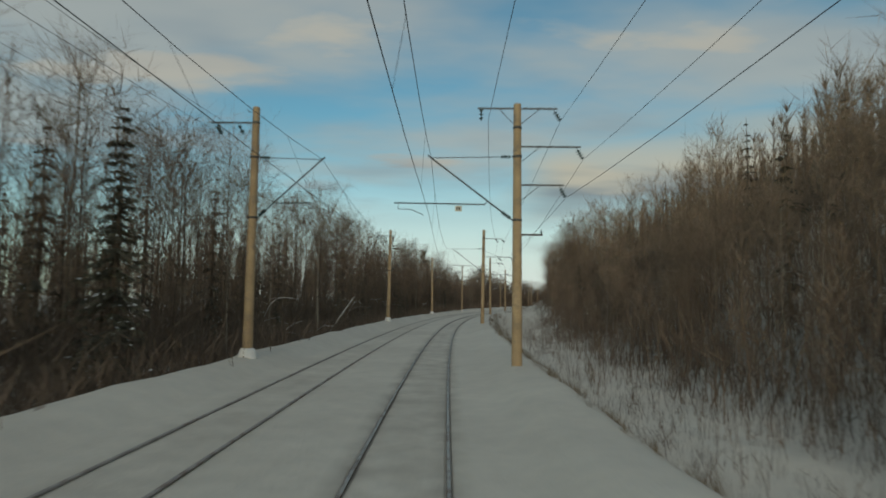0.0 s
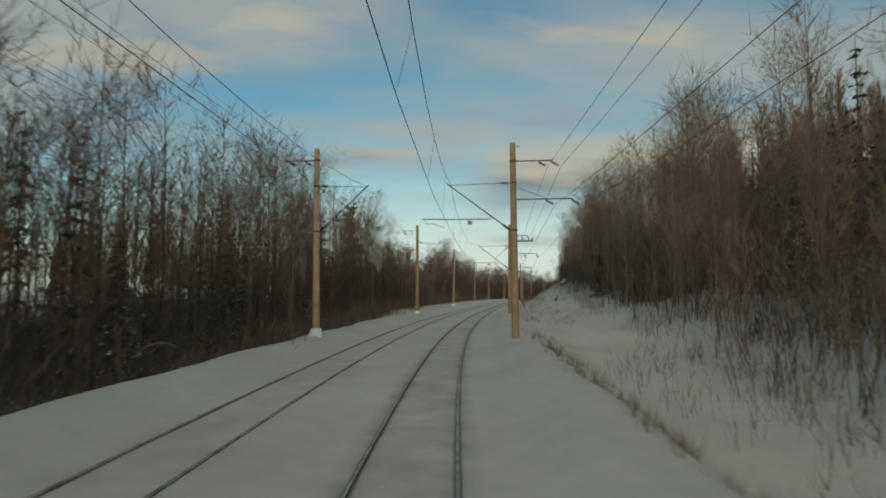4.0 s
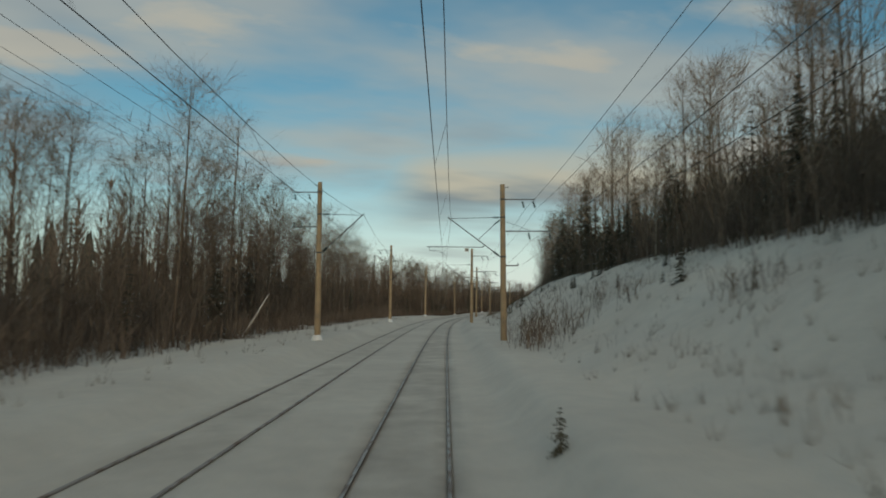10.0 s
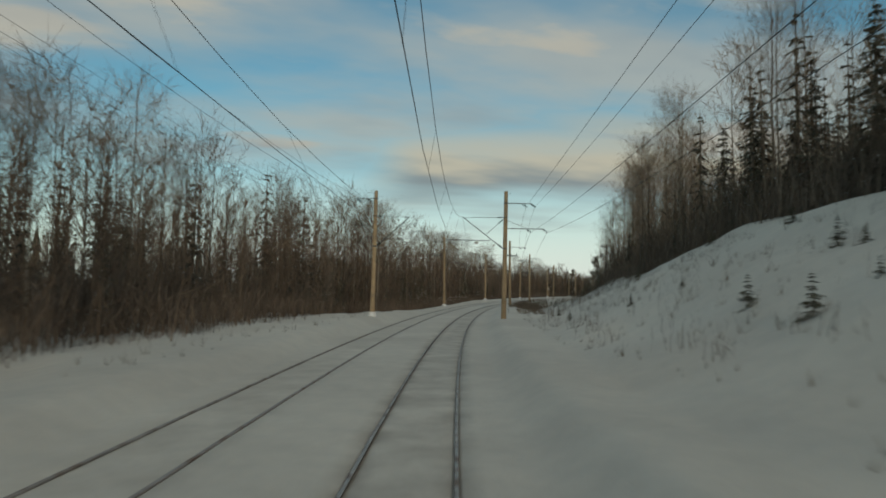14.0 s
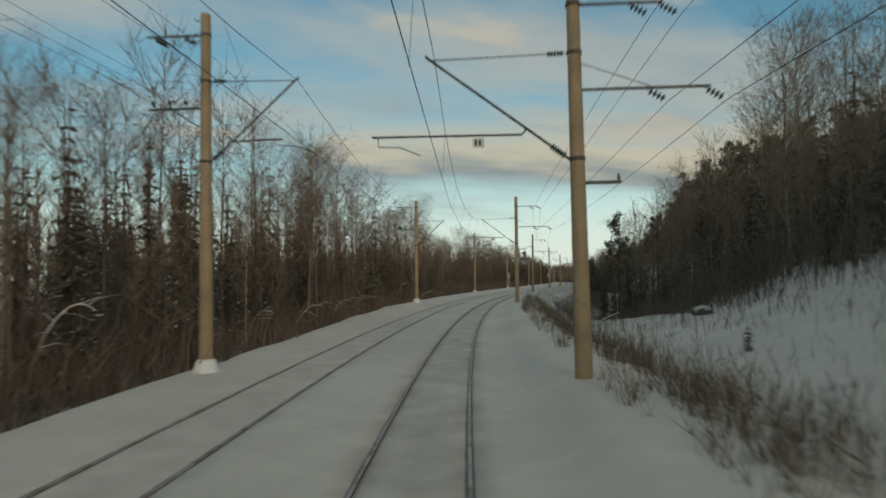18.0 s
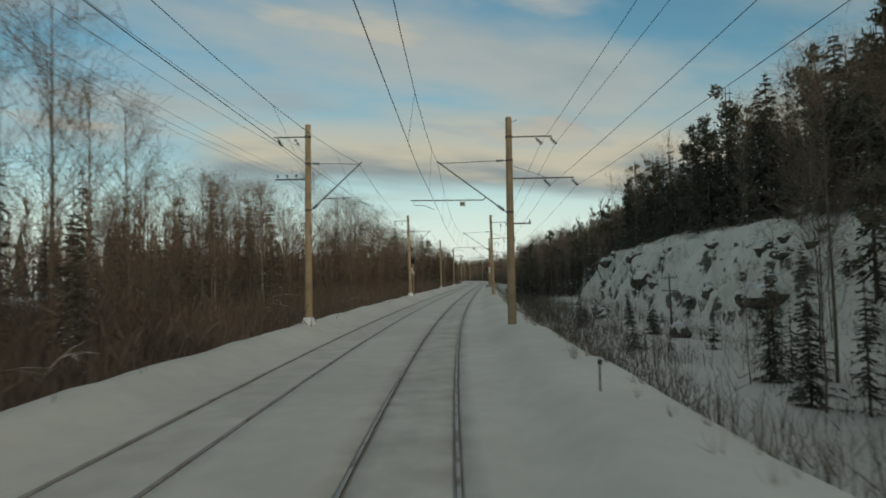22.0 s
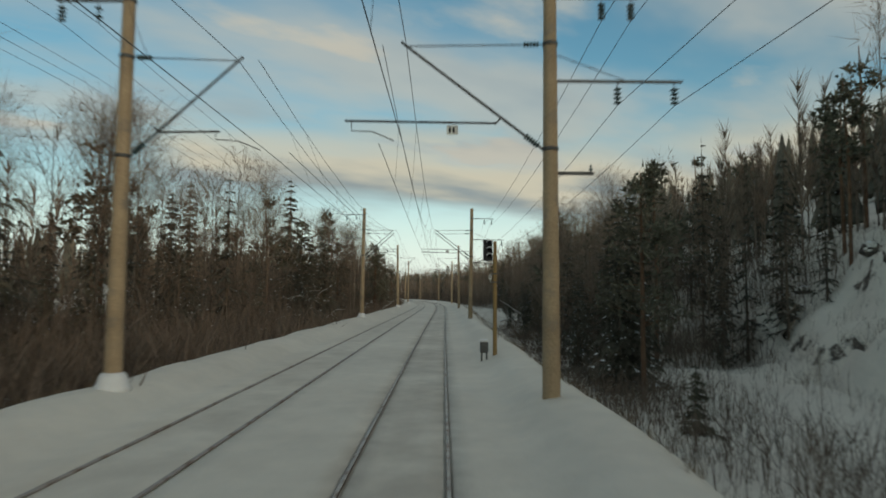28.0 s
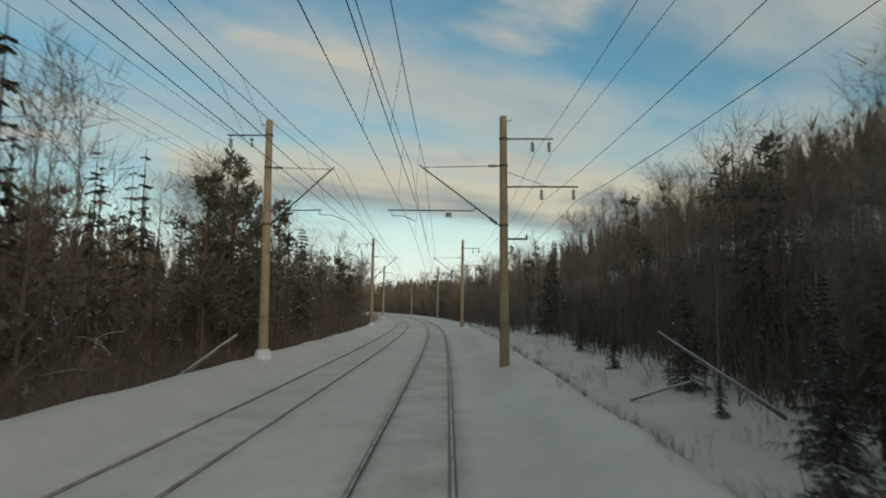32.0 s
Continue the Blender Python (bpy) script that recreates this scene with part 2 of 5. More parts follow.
LENS = material("dark_signal_lens", (0.02, 0.02, 0.022), 0.12, vary=(0.9, 1.1), bump=0.0, spec=0.6)
RED = material("red_enamel", (0.36, 0.03, 0.025), 0.45, scale=5, bump=0.05)
YELLOWED = material("yellowed_concrete", (0.30, 0.20, 0.085), 0.9, scale=0.9, fine=20, vary=(0.7, 1.2), bump=0.35)
DULL_RAIL = material("frosted_rail", (0.33, 0.31, 0.295), 0.8, scale=1.5, fine=20, bump=0.1, coat=(0.2, 0.15, 0.12), coat_range=(0.5, 0.65))


# ---- mesh helpers ----
def mesh_of(name, verts, faces, mats=(), index=None, smooth=False):
    """A mesh from an array of corners and either an array of triangles or a list of faces."""
    me = bpy.data.meshes.new(name)
    verts = np.asarray(verts, np.float32)
    if isinstance(faces, np.ndarray):
        me.vertices.add(len(verts))
        me.vertices.foreach_set("co", verts.ravel())
        k = faces.shape[1]
        me.loops.add(faces.size)
        me.loops.foreach_set("vertex_index", faces.astype(np.int32).ravel())
        me.polygons.add(len(faces))
        me.polygons.foreach_set("loop_start", np.arange(0, faces.size, k, dtype=np.int32))
        me.update(calc_edges=True)
    else:
        me.from_pydata([tuple(v) for v in verts], [], faces)
    for m in mats:
        me.materials.append(m)
    if index is not None:
        me.polygons.foreach_set("material_index", np.asarray(index, np.int32))
    if smooth:
        me.polygons.foreach_set("use_smooth", np.ones(len(me.polygons), bool))
    me.update()
    return me


def part(name, shape, mat, parent=None, label="", at=None):
    """Links a bmesh or a mesh as one object under a thing or a part."""
    if isinstance(shape, bmesh.types.BMesh):
        me = bpy.data.meshes.new(name)
        shape.to_mesh(me)
        shape.free()
    else:
        me = shape
    if mat and not me.materials:
        me.materials.append(mat)
    ob = new(name, me)
    ob.parent = parent
    if at is not None:
        ob.matrix_local = at
    return tagged(ob, label)


def tube(points, radius, sides=6, closed=True):
    """Corners and quads of a pipe along points; radius may be a list."""
    pts = np.asarray(points, float)
    rad = np.broadcast_to(np.asarray(radius, float), (len(pts),))
    d = np.gradient(pts, axis=0)
    d /= np.linalg.norm(d, axis=1)[:, None] + 1e-9
    ref = np.where(np.abs(d[:, 2:3]) > 0.9, np.array([[0.0, 1.0, 0.0]]), np.array([[0.0, 0.0, 1.0]]))
    u = np.cross(d, ref)
    u /= np.linalg.norm(u, axis=1)[:, None] + 1e-9
    v = np.cross(u, d)
    a = np.arange(sides) / sides * 2 * np.pi
    ring = pts[:, None] + rad[:, None, None] * (np.cos(a)[None, :, None] * u[:, None] + np.sin(a)[None, :, None] * v[:, None])
    verts = ring.reshape(-1, 3)
    i, j = np.meshgrid(np.arange(len(pts) - 1), np.arange(sides), indexing="ij")
    k = (j + 1) % sides
    faces = [tuple(q) for q in np.stack([i * sides + j, i * sides + k, (i + 1) * sides + k, (i + 1) * sides + j], -1).reshape(-1, 4).tolist()]
    if closed:
        faces += [tuple(range(sides))[::-1], tuple(range((len(pts) - 1) * sides, len(pts) * sides))]
    return verts, faces


def pipe(name, points, radius, mat, parent=None, sides=6, label="", smooth=True):
    v, f = tube(points, radius, sides)
    me = mesh_of(name, v, f, [mat])
    if smooth:
        me.polygons.foreach_set("use_smooth", np.array([len(q) == 4 for q in f]))
    return part(name, me, None, parent, label)


def box(name, size, centre, mat, parent=None, bevel=0.01, label="", turn=None):
    bm = bmesh.new()
    bmesh.ops.create_cube(bm, size=1)
    bmesh.ops.scale(bm, vec=size, verts=bm.verts)
    if bevel:
        bmesh.ops.bevel(bm, geom=bm.edges[:], offset=bevel, segments=1, affect="EDGES")
    if turn is not None:
        bmesh.ops.rotate(bm, matrix=turn, verts=bm.verts)
    bmesh.ops.translate(bm, vec=centre, verts=bm.verts)
    return part(name, bm, mat, parent, label)


def lathe(name, profile, mat, parent=None, sides=10, at=(0, 0, 0), axis=None, label="", smooth=True):
    """A turned shape: profile holds (radius, height) pairs along the axis."""
    pr = np.asarray(profile, float)
    a = np.arange(sides) / sides * 2 * np.pi
    v = np.stack([pr[:, None, 0] * np.cos(a), pr[:, None, 0] * np.sin(a), np.broadcast_to(pr[:, None, 1], (len(pr), sides))], -1).reshape(-1, 3)
    if axis is not None:
        q = np.array(Vector((0, 0, 1)).rotation_difference(Vector(axis)).to_matrix())
        v = v @ q.T
    v = v + np.asarray(at)
    f = [(i * sides + j, i * sides + (j + 1) % sides, (i + 1) * sides + (j + 1) % sides, (i + 1) * sides + j) for i in range(len(pr) - 1) for j in range(sides)]
    f += [tuple(range(sides))[::-1], tuple(range((len(pr) - 1) * sides, len(pr) * sides))]
    me = mesh_of(name, v, f, [mat])
    if smooth:
        me.polygons.foreach_set("use_smooth", np.array([len(q) == 4 for q in f]))
    return part(name, me, None, parent, label)


def on_track(s, o=0.0, z=0.0):
    """The pose of a thing that faces along the track: x to the right, y ahead."""
    m = Matrix.Rotation(-float(heading(s)), 4, "Z")
    m.translation = Vector([float(v) for v in spot(s, o, z)])
    return m


def empty(name, m=None):
    ob = new(name)
    ob.empty_display_size = 0.3
    if m is not None:
        ob.matrix_world = m
    return ob


# ---- ground ----
# right side: s, then four breaks of slope as (o, z) pairs, then the height 80 m out
RIGHT = np.array([
    (-140, 4.1, .30, 7.6, -2.3, 15, -2.2, 40, 11.0, 36),
    (85, 4.1, .30, 7.6, -2.3, 14, -2.0, 40, 11.5, 36),
    (112, 4.3, .40, 7.6, -1.2, 12, -0.8, 32, 8.0, 28),
    (135, 4.6, .45, 8.0, 0.2, 11, 0.8, 15, 1.8, 27),
    (165, 4.8, .60, 7.5, 1.0, 10, 2.0, 14, 3.2, 30),
    (195, 5.0, .70, 7.5, 1.5, 11, 3.6, 14.5, 4.8, 31),
    (235, 5.2, .60, 7.2, 1.4, 11, 4.0, 15, 5.8, 30),
    (285, 4.8, .55, 7.0, 1.3, 11.5, 4.2, 15.5, 6.5, 22),
    (315, 5.0, .45, 7.5, 1.2, 12, 4.0, 16, 6.3, 23),
    (345, 4.8, .40, 8.0, 0.3, 13, 2.0, 18, 4.6, 23),
    (380, 4.3, .42, 7.0, -0.4, 13, 1.4, 20, 5.0, 22)])
RIGHT_FAR = np.array([
    (420, 4.6, .40, 8.5, -1.8, 18, -0.6, 27, 4.0, 24),
    (455, 4.7, .40, 9.8, -3.4, 22, -3.6, 31, 3.0, 22),
    (495, 4.0, .40, 9.6, -4.0, 26, -4.0, 34, 7.2, 22),
    (560, 4.0, .40, 9.6, -4.0, 26, -3.8, 35, 8.6, 24),
    (610, 3.5, .40, 8.8, -3.4, 25, -3.2, 35, 7.6, 22),
    (640, 4.2, .40, 8.6, -2.6, 20, -2.4, 34, 5.0, 22),
    (675, 4.4, .40, 8.2, -2.2, 16, -2.0, 40, 7.0, 26),
    (760, 4.4, .40, 8.0, -1.6, 16, -1.0, 40, 8.5, 26),
    (820, 4.4, .40, 8.0, -1.6, 16, -1.0, 40, 6.0, 18),
    (900, 4.4, .40, 8.0, -1.6, 16, -1.0, 40, 1.0, 6),
    (1500, 4.4, .40, 8.0, -1.6, 16, -1.0, 40, 1.0, 5)])
LEFT = np.array([
    (-140, 7.9, .40, 10.2, -1.1, 30, -1.2, 0), (120, 7.9, .40, 10.2, -1.1, 30, -1.0, 0), (150, 8.6, .35, 11, -.2, 30, 0, 2),
    (200, 9.5, .45, 13, .25, 30, .5, 3), (335, 9.5, .45, 13, .25, 30, .5, 3), (362, 7.7, .0, 10.5, -1.3, 30, -1.4, 1), (388, 7.7, .0, 10.5, -1.3, 30, -1.4, 1),
    (412, 7.9, .40, 10.4, -1.3, 30, -1.4, 1), (660, 7.9, .42, 10.4, -1.3, 30, -1.4, 1), (760, 7.9, .42, 10.4, -.6, 30, 0, 5), (1500, 7.9, .42, 10.4, -.6, 30, 0, 4)])
RIGHT = np.vstack([RIGHT, RIGHT_FAR])


def wave(x, y, k):
    """Smooth unevenness of about -1 to 1 from a few sines."""
    return (np.sin(x * 0.9 * k + 1.3 * np.sin(y * 0.7 * k)) + np.sin(y * 1.13 * k + 1.7 * np.sin(x * 0.53 * k + 2)) + np.sin((x + y) * 0.61 * k + 4)) / 3


def ground_z(s, o):
    """Height of the snow above the rail heads."""
    s, o = np.broadcast_arrays(np.asarray(s, float), np.asarray(o, float))
    r = [np.interp(s, RIGHT[:, 0], RIGHT[:, i]) for i in range(1, 10)]
    q = [np.interp(s, LEFT[:, 0], LEFT[:, i]) for i in range(1, 8)]

    def ease(a, za, b, zb, x, soft):
        t = np.clip((x - a) / (b - a), 0, 1)
        return za + (zb - za) * ((3 - 2 * t) * t * t * soft + t * (1 - soft))

    flat = -0.02
    zr = ease(1.9, flat, 3.2, r[1], o, 1)
    zr = np.where(o > r[0], ease(r[0], r[1], r[2], r[3], o, 0.15), zr)
    zr = np.where(o > r[2], ease(r[2], r[3], r[4], r[5], o, 0.4), zr)
    zr = np.where(o > r[4], ease(r[4], r[5], r[6], r[7], o, 0.5), zr)
    zr = np.where(o > r[6], ease(r[6], r[7], 80.0, r[8], o, 0.0), zr)
    l = -o
    zl = ease(6.0, flat, 7.0, q[1], l, 1)
    zl = np.where(l > q[0], ease(q[0], q[1], q[2], q[3], l, 0.2), zl)
    zl = np.where(l > q[2], ease(q[2], q[3], q[4], q[5], l, 0.0), zl)
    zl = np.where(l > q[4], ease(q[4], q[5], 80.0, q[6], l, 0.0), zl)
    z = np.where(o > 0, zr, zl)
    out = np.clip(np.maximum(o - 2.6, -o - 6.6) / 3.0, 0, 1)
    rough = out * (0.15 * wave(s, o, 0.8) + 0.08 * wave(s, o, 2.1) + 0.03 * wave(s, o, 4.3))
    # the rock face rises in broken steps, with snow on the ledges
    cliff = np.clip((s - 482) / 20, 0, 1) * np.clip((632 - s) / 18, 0, 1)
    t = (o - r[4]) / (r[6] - r[4])
    block = np.floor((s + 2.2 * wave(s * 0.5, o * 1.1, 0.8)) / 3.8)
    shift = np.mod(np.sin(block * 12.9898) * 43758.5453, 1.0) - 0.5
    u = np.clip(t + 0.26 * wave(s * 0.55, o * 0.3, 0.6) + 0.10 * wave(s * 1.7, o * 1.5, 0.9) + 0.22 * shift, 0, 1)
    st = u * 2.6
    riser = np.clip((st - np.floor(st) - 0.42) / 0.42, 0, 1)
    face = r[5] + (r[7] - r[5]) * np.clip(0.6 * (np.floor(st) + riser) / 2.6 + 0.4 * u, 0, 1)
    inside = cliff * np.clip((t + 0.25) / 0.2, 0, 1) * np.clip((1.35 - t) / 0.25, 0, 1)
    z = np.where((t > 0) & (t < 1), z + cliff * (face - z), z)
    z = z + rough + inside * (0.55 * wave(s * 0.8, o * 1.4, 0.7) + 0.4 * np.round(2.2 * wave(s * 0.9 + 9, o * 1.9, 0.9)) / 2.2 + 0.16 * wave(s, o, 3.1))
    # a snow ridge between the rails, and the grooves that wheels keep clear beside each rail
    z = z + 0.010 * wave(s * 0.06, o * 6.0, 1.0) * (1 - out) - 0.02 * ((np.abs(o) < 0.7) | (np.abs(o + 4.1) < 0.7))
    z = z + 0.03 * np.exp(-((o + 2.05) / 0.7) ** 2) + 0.012 * wave(s * 2, o * 3, 1.0) * (1 - out)
    for rail in (-4.86, -3.34, -0.76, 0.76):
        z = z - (0.045 if abs(rail) < 1 else 0.025) * (np.abs(o - rail) < 0.065)
    return z


rail_lines = [-4.86, -3.34, -0.76, 0.76]
cross = [-900, -600, -400, -260, -170, -120, -80, -60, -48, -38, -30, -25, -21, -18] + list(np.arange(-16, -5.3, 0.55))
for rail in rail_lines:
    cross += [rail - 0.085, rail - 0.058, rail + 0.058, rail + 0.085]
cross += [-4.5, -4.1, -3.7, -2.9, -2.4, -2.05, -1.7, -1.2, -0.4, 0.0, 0.4, 1.2, 1.6, 1.9, 2.2, 2.5, 2.8]
cross += list(np.arange(3.0, 6.0, 0.25)) + list(np.arange(6, 20, 0.5)) + list(np.arange(20, 24, 0.8)) + list(np.arange(24, 39, 0.4)) + [39.5, 40.5, 42] + [44, 48, 54, 60, 70, 80, 105, 140, 200, 300, 450, 650, 900]
cross = np.array(sorted(cross))
along = np.concatenate([np.arange(-140, -20, 8), np.arange(-20, 720, 1.25), np.arange(720, 1501, 5)])
gs, go = np.meshgrid(along, cross, indexing="ij")
gv = spot(gs, go, ground_z(gs, go)).reshape(-1, 3)
cn = len(cross)
gi, gj = np.meshgrid(np.arange(len(along) - 1), np.arange(cn - 1), indexing="ij")
gf = np.stack([gi * cn + gj, gi * cn + gj + 1, (gi + 1) * cn + gj + 1, (gi + 1) * cn + gj], -1).reshape(-1, 4)[:, ::-1]
ground = new("ground", mesh_of("ground", gv, np.ascontiguousarray(gf), [SNOW_GROUND], smooth=True))
grime = np.zeros_like(go)
for o in rail_lines:
    grime += (0.62 if abs(o) < 1 else 0.2) * np.exp(-((go - o) / 0.16) ** 2)
grime += 0.42 * np.exp(-(go / 0.6) ** 4) + 0.25 * np.exp(-((go + 4.1) / 0.6) ** 4) + 0.12 * np.exp(-((go + 2) / 5.0) ** 4)
ground.data.attributes.new("grime", "FLOAT", "POINT").data.foreach_set("value", np.clip(grime, 0, 1).astype(np.float32).ravel())
tagged(ground, "rolling snow-covered ground with a railway embankment and rock cutting", "ground", kind="structure")

# ---- rails ----
RAIL_SHAPE = [(-0.036, -0.005), (-0.030, 0.0), (0.030, 0.0), (0.036, -0.005), (0.036, -0.035), (0.010, -0.05), (0.010, -0.15), (-0.010, -0.15), (-0.010, -0.05), (-0.036, -0.035)]


def rail(o, name, label, head):
    pr = np.array(RAIL_SHAPE)
    st = np.concatenate([np.arange(-60, 1000, 4.0)])
    v = spot(st[:, None], o + pr[None, :, 0], pr[None, :, 1]).reshape(-1, 3)
    k = len(pr)
    i, j = np.meshgrid(np.arange(len(st) - 1), np.arange(k), indexing="ij")
    jj = (j + 1) % k
    f = np.stack([i * k + j, i * k + jj, (i + 1) * k + jj, (i + 1) * k + j], -1).reshape(-1, 4)
    index = np.where((j == 1), 0, 1).ravel()
    ob = new(name, mesh_of(name, v, np.ascontiguousarray(f), [head, RUST if head is STEEL else DULL_RAIL], index))
    return tagged(ob, label, "rail", "rails of the two tracks", "structure")


for o in (-0.76, 0.76):
    rail(o, "rail", "worn steel rail in a cleared groove of the snow", STEEL)
for o in (-4.86, -3.34):
    rail(o, "rail", "dull rusty rail of the second track half under snow", DULL_RAIL)

# ---- overhead line masts ----
MAST_R_S = [24.05, 68.8, 113.0, 150.3, 191.4, 239.7, 282.4, 330.1, 374.1, 421.5, 468.7, 517.6, 570.2, 615.5, 659.3, 707.2, 756.0]
MAST_R_O = [3.32, 3.27, 3.36, 3.78, 3.7, 4.25, 3.39, 3.37, 3.35, 3.18, 3.26, 3.41, 3.09, 3.12, 2.95, 3.11, 3.15]
MAST_R_Z = [10.34, 10.47, 10.46, 10.23, 10.61, 10.27, 10.03, 10.48, 9.95, 10.66, 10.25, 10.31, 10.54, 10.74, 10.55, 10.47, 10.37]
MAST_L_S = [25.2, 70.4, 114.2, 154.4, 192.8, 240.6, 284.4, 330.8, 378.2, 423.3, 471.5, 519.6, 571.1, 616.4, 660.6, 706.6, 757.3]
MAST_L_O = [-7.21, -7.19, -7.22, -7.08, -7.05, -7.4, -7.36, -7.18, -7.09, -7.0, -7.13, -7.2, -7.17, -7.19, -7.1, -7.27, -7.29]
MAST_L_Z = [10.49, 10.56, 10.55, 10.7, 10.59, 10.49, 10.58, 10.61, 10.83, 10.73, 10.92, 10.76, 10.51, 10.83, 10.64, 10.4, 10.52]
for far in (803, 850, 897, 944):
    MAST_R_S.append(far), MAST_R_O.append(3.15), MAST_R_Z.append(10.4)
    MAST_L_S.append(far + 1), MAST_L_O.append(-7.2), MAST_L_Z.append(10.5)


def pull(s):
    """Degrees by which the wires draw the hanging insulators towards the inside of the curve, in steps of 15."""
    return 15 * round(float(np.clip(np.interp(s, BEND_AT, BEND) * 1e3 / 1.8, 0, 1)) * 60 / 15)


def discs(name, parent, a, b, count, wide=0.075):
    """A string of insulator discs from a to b."""
    a, b = Vector(a), Vector(b)
    length = (b - a).length
    pr = [(0.018, 0.0)]
    for i in range(count):
        h = length * (i + 0.15) / count
        pr += [(0.02, h), (wide, h + 0.02), (wide * 0.9, h + 0.045), (0.022, h + 0.06)]
    pr.append((0.018, length))
    return lathe(name, pr, GLASSY, parent, 8, a, (b - a).normalized(), "dark ribbed insulator")


def cantilever(top, side, base, kind="pull", drop=0.0, along_by=0.0):
    """The hinged arm that carries the wires; side is +1 to the right of the mast and -1 to its left."""
    y = along_by
    reach = 3.32 if side < 0 else 2.75
    low = 0.3 if kind == "push" else 0.0
    tip = (side * (reach + low * 0.5), y, 8.25 - drop - low * 0.5)
    foot = (side * 0.17, y, 5.85 - drop - low * 0.8)
    strut = pipe("strut", [foot, tip, (side * (reach + 0.12), y, tip[2] + 0.1)], 0.032, GALV, base, 6)
    v = Vector(tip) - Vector(foot)
    discs("insulator", strut, Vector(foot) + v * 0.03, Vector(foot) + v * 0.13, 6, 0.085)
    tie = pipe("tie_rod", [(side * 0.15, y, 8.32 - drop - low * 1.4), tip], 0.016, GALV, base, 5)
    discs("insulator", tie, (side * 0.25, y, 8.32 - drop - low * 1.38), (side * 0.62, y, 8.31 - drop - low * 1.25), 5, 0.07)
    if kind != "pull":
        high = 8.2 - low * 1.3
        mid = Vector(foot) + v * 0.44
        stay = pipe("stay", [(side * 0.16, y, high), mid], 0.018, GALV, base, 5)
        w = mid - Vector((side * 0.16, y, high))
        discs("insulator", stay, Vector((side * 0.16, y, high)) + w * 0.05, Vector((side * 0.16, y, high)) + w * 0.28, 5, 0.07)
    z = 6.45 - drop
    z -= low
    near, far = (1.02, 2.65) if kind == "push" else (1.15, 4.72) if side < 0 else (0.75, 2.35)
    arm = pipe("registration_arm", [(side * near, y, z + 0.12), (side * (near + 0.1), y, z), (side * far, y, z + 0.03)], 0.027, GALV, base, 6)
    if side > 0:
        pipe("steady_arm", [(2.25, y, z), (2.25, y, z - 0.17), (2.8, y, z - 0.2), (3.34, y, z - 0.42)], 0.014, GALV, arm, 5)
        return arm
    if kind == "push":
        pipe("steady_arm", [(side * 2.4, y, z + 0.02), (side * 2.4, y, z - 0.08), (side * 2.85, y, z - 0.14), (side * 3.4, y, z - 0.32)], 0.016, GALV, arm, 5)
        return arm
    pipe("steady_arm", [(side * (far - 0.15), y, z), (side * (far - 0.15), y, z - 0.2), (side * (far - 0.65), y, z - 0.22), (side * (far - 1.12), y, z - 0.42)], 0.014, GALV, arm, 5)
    return arm


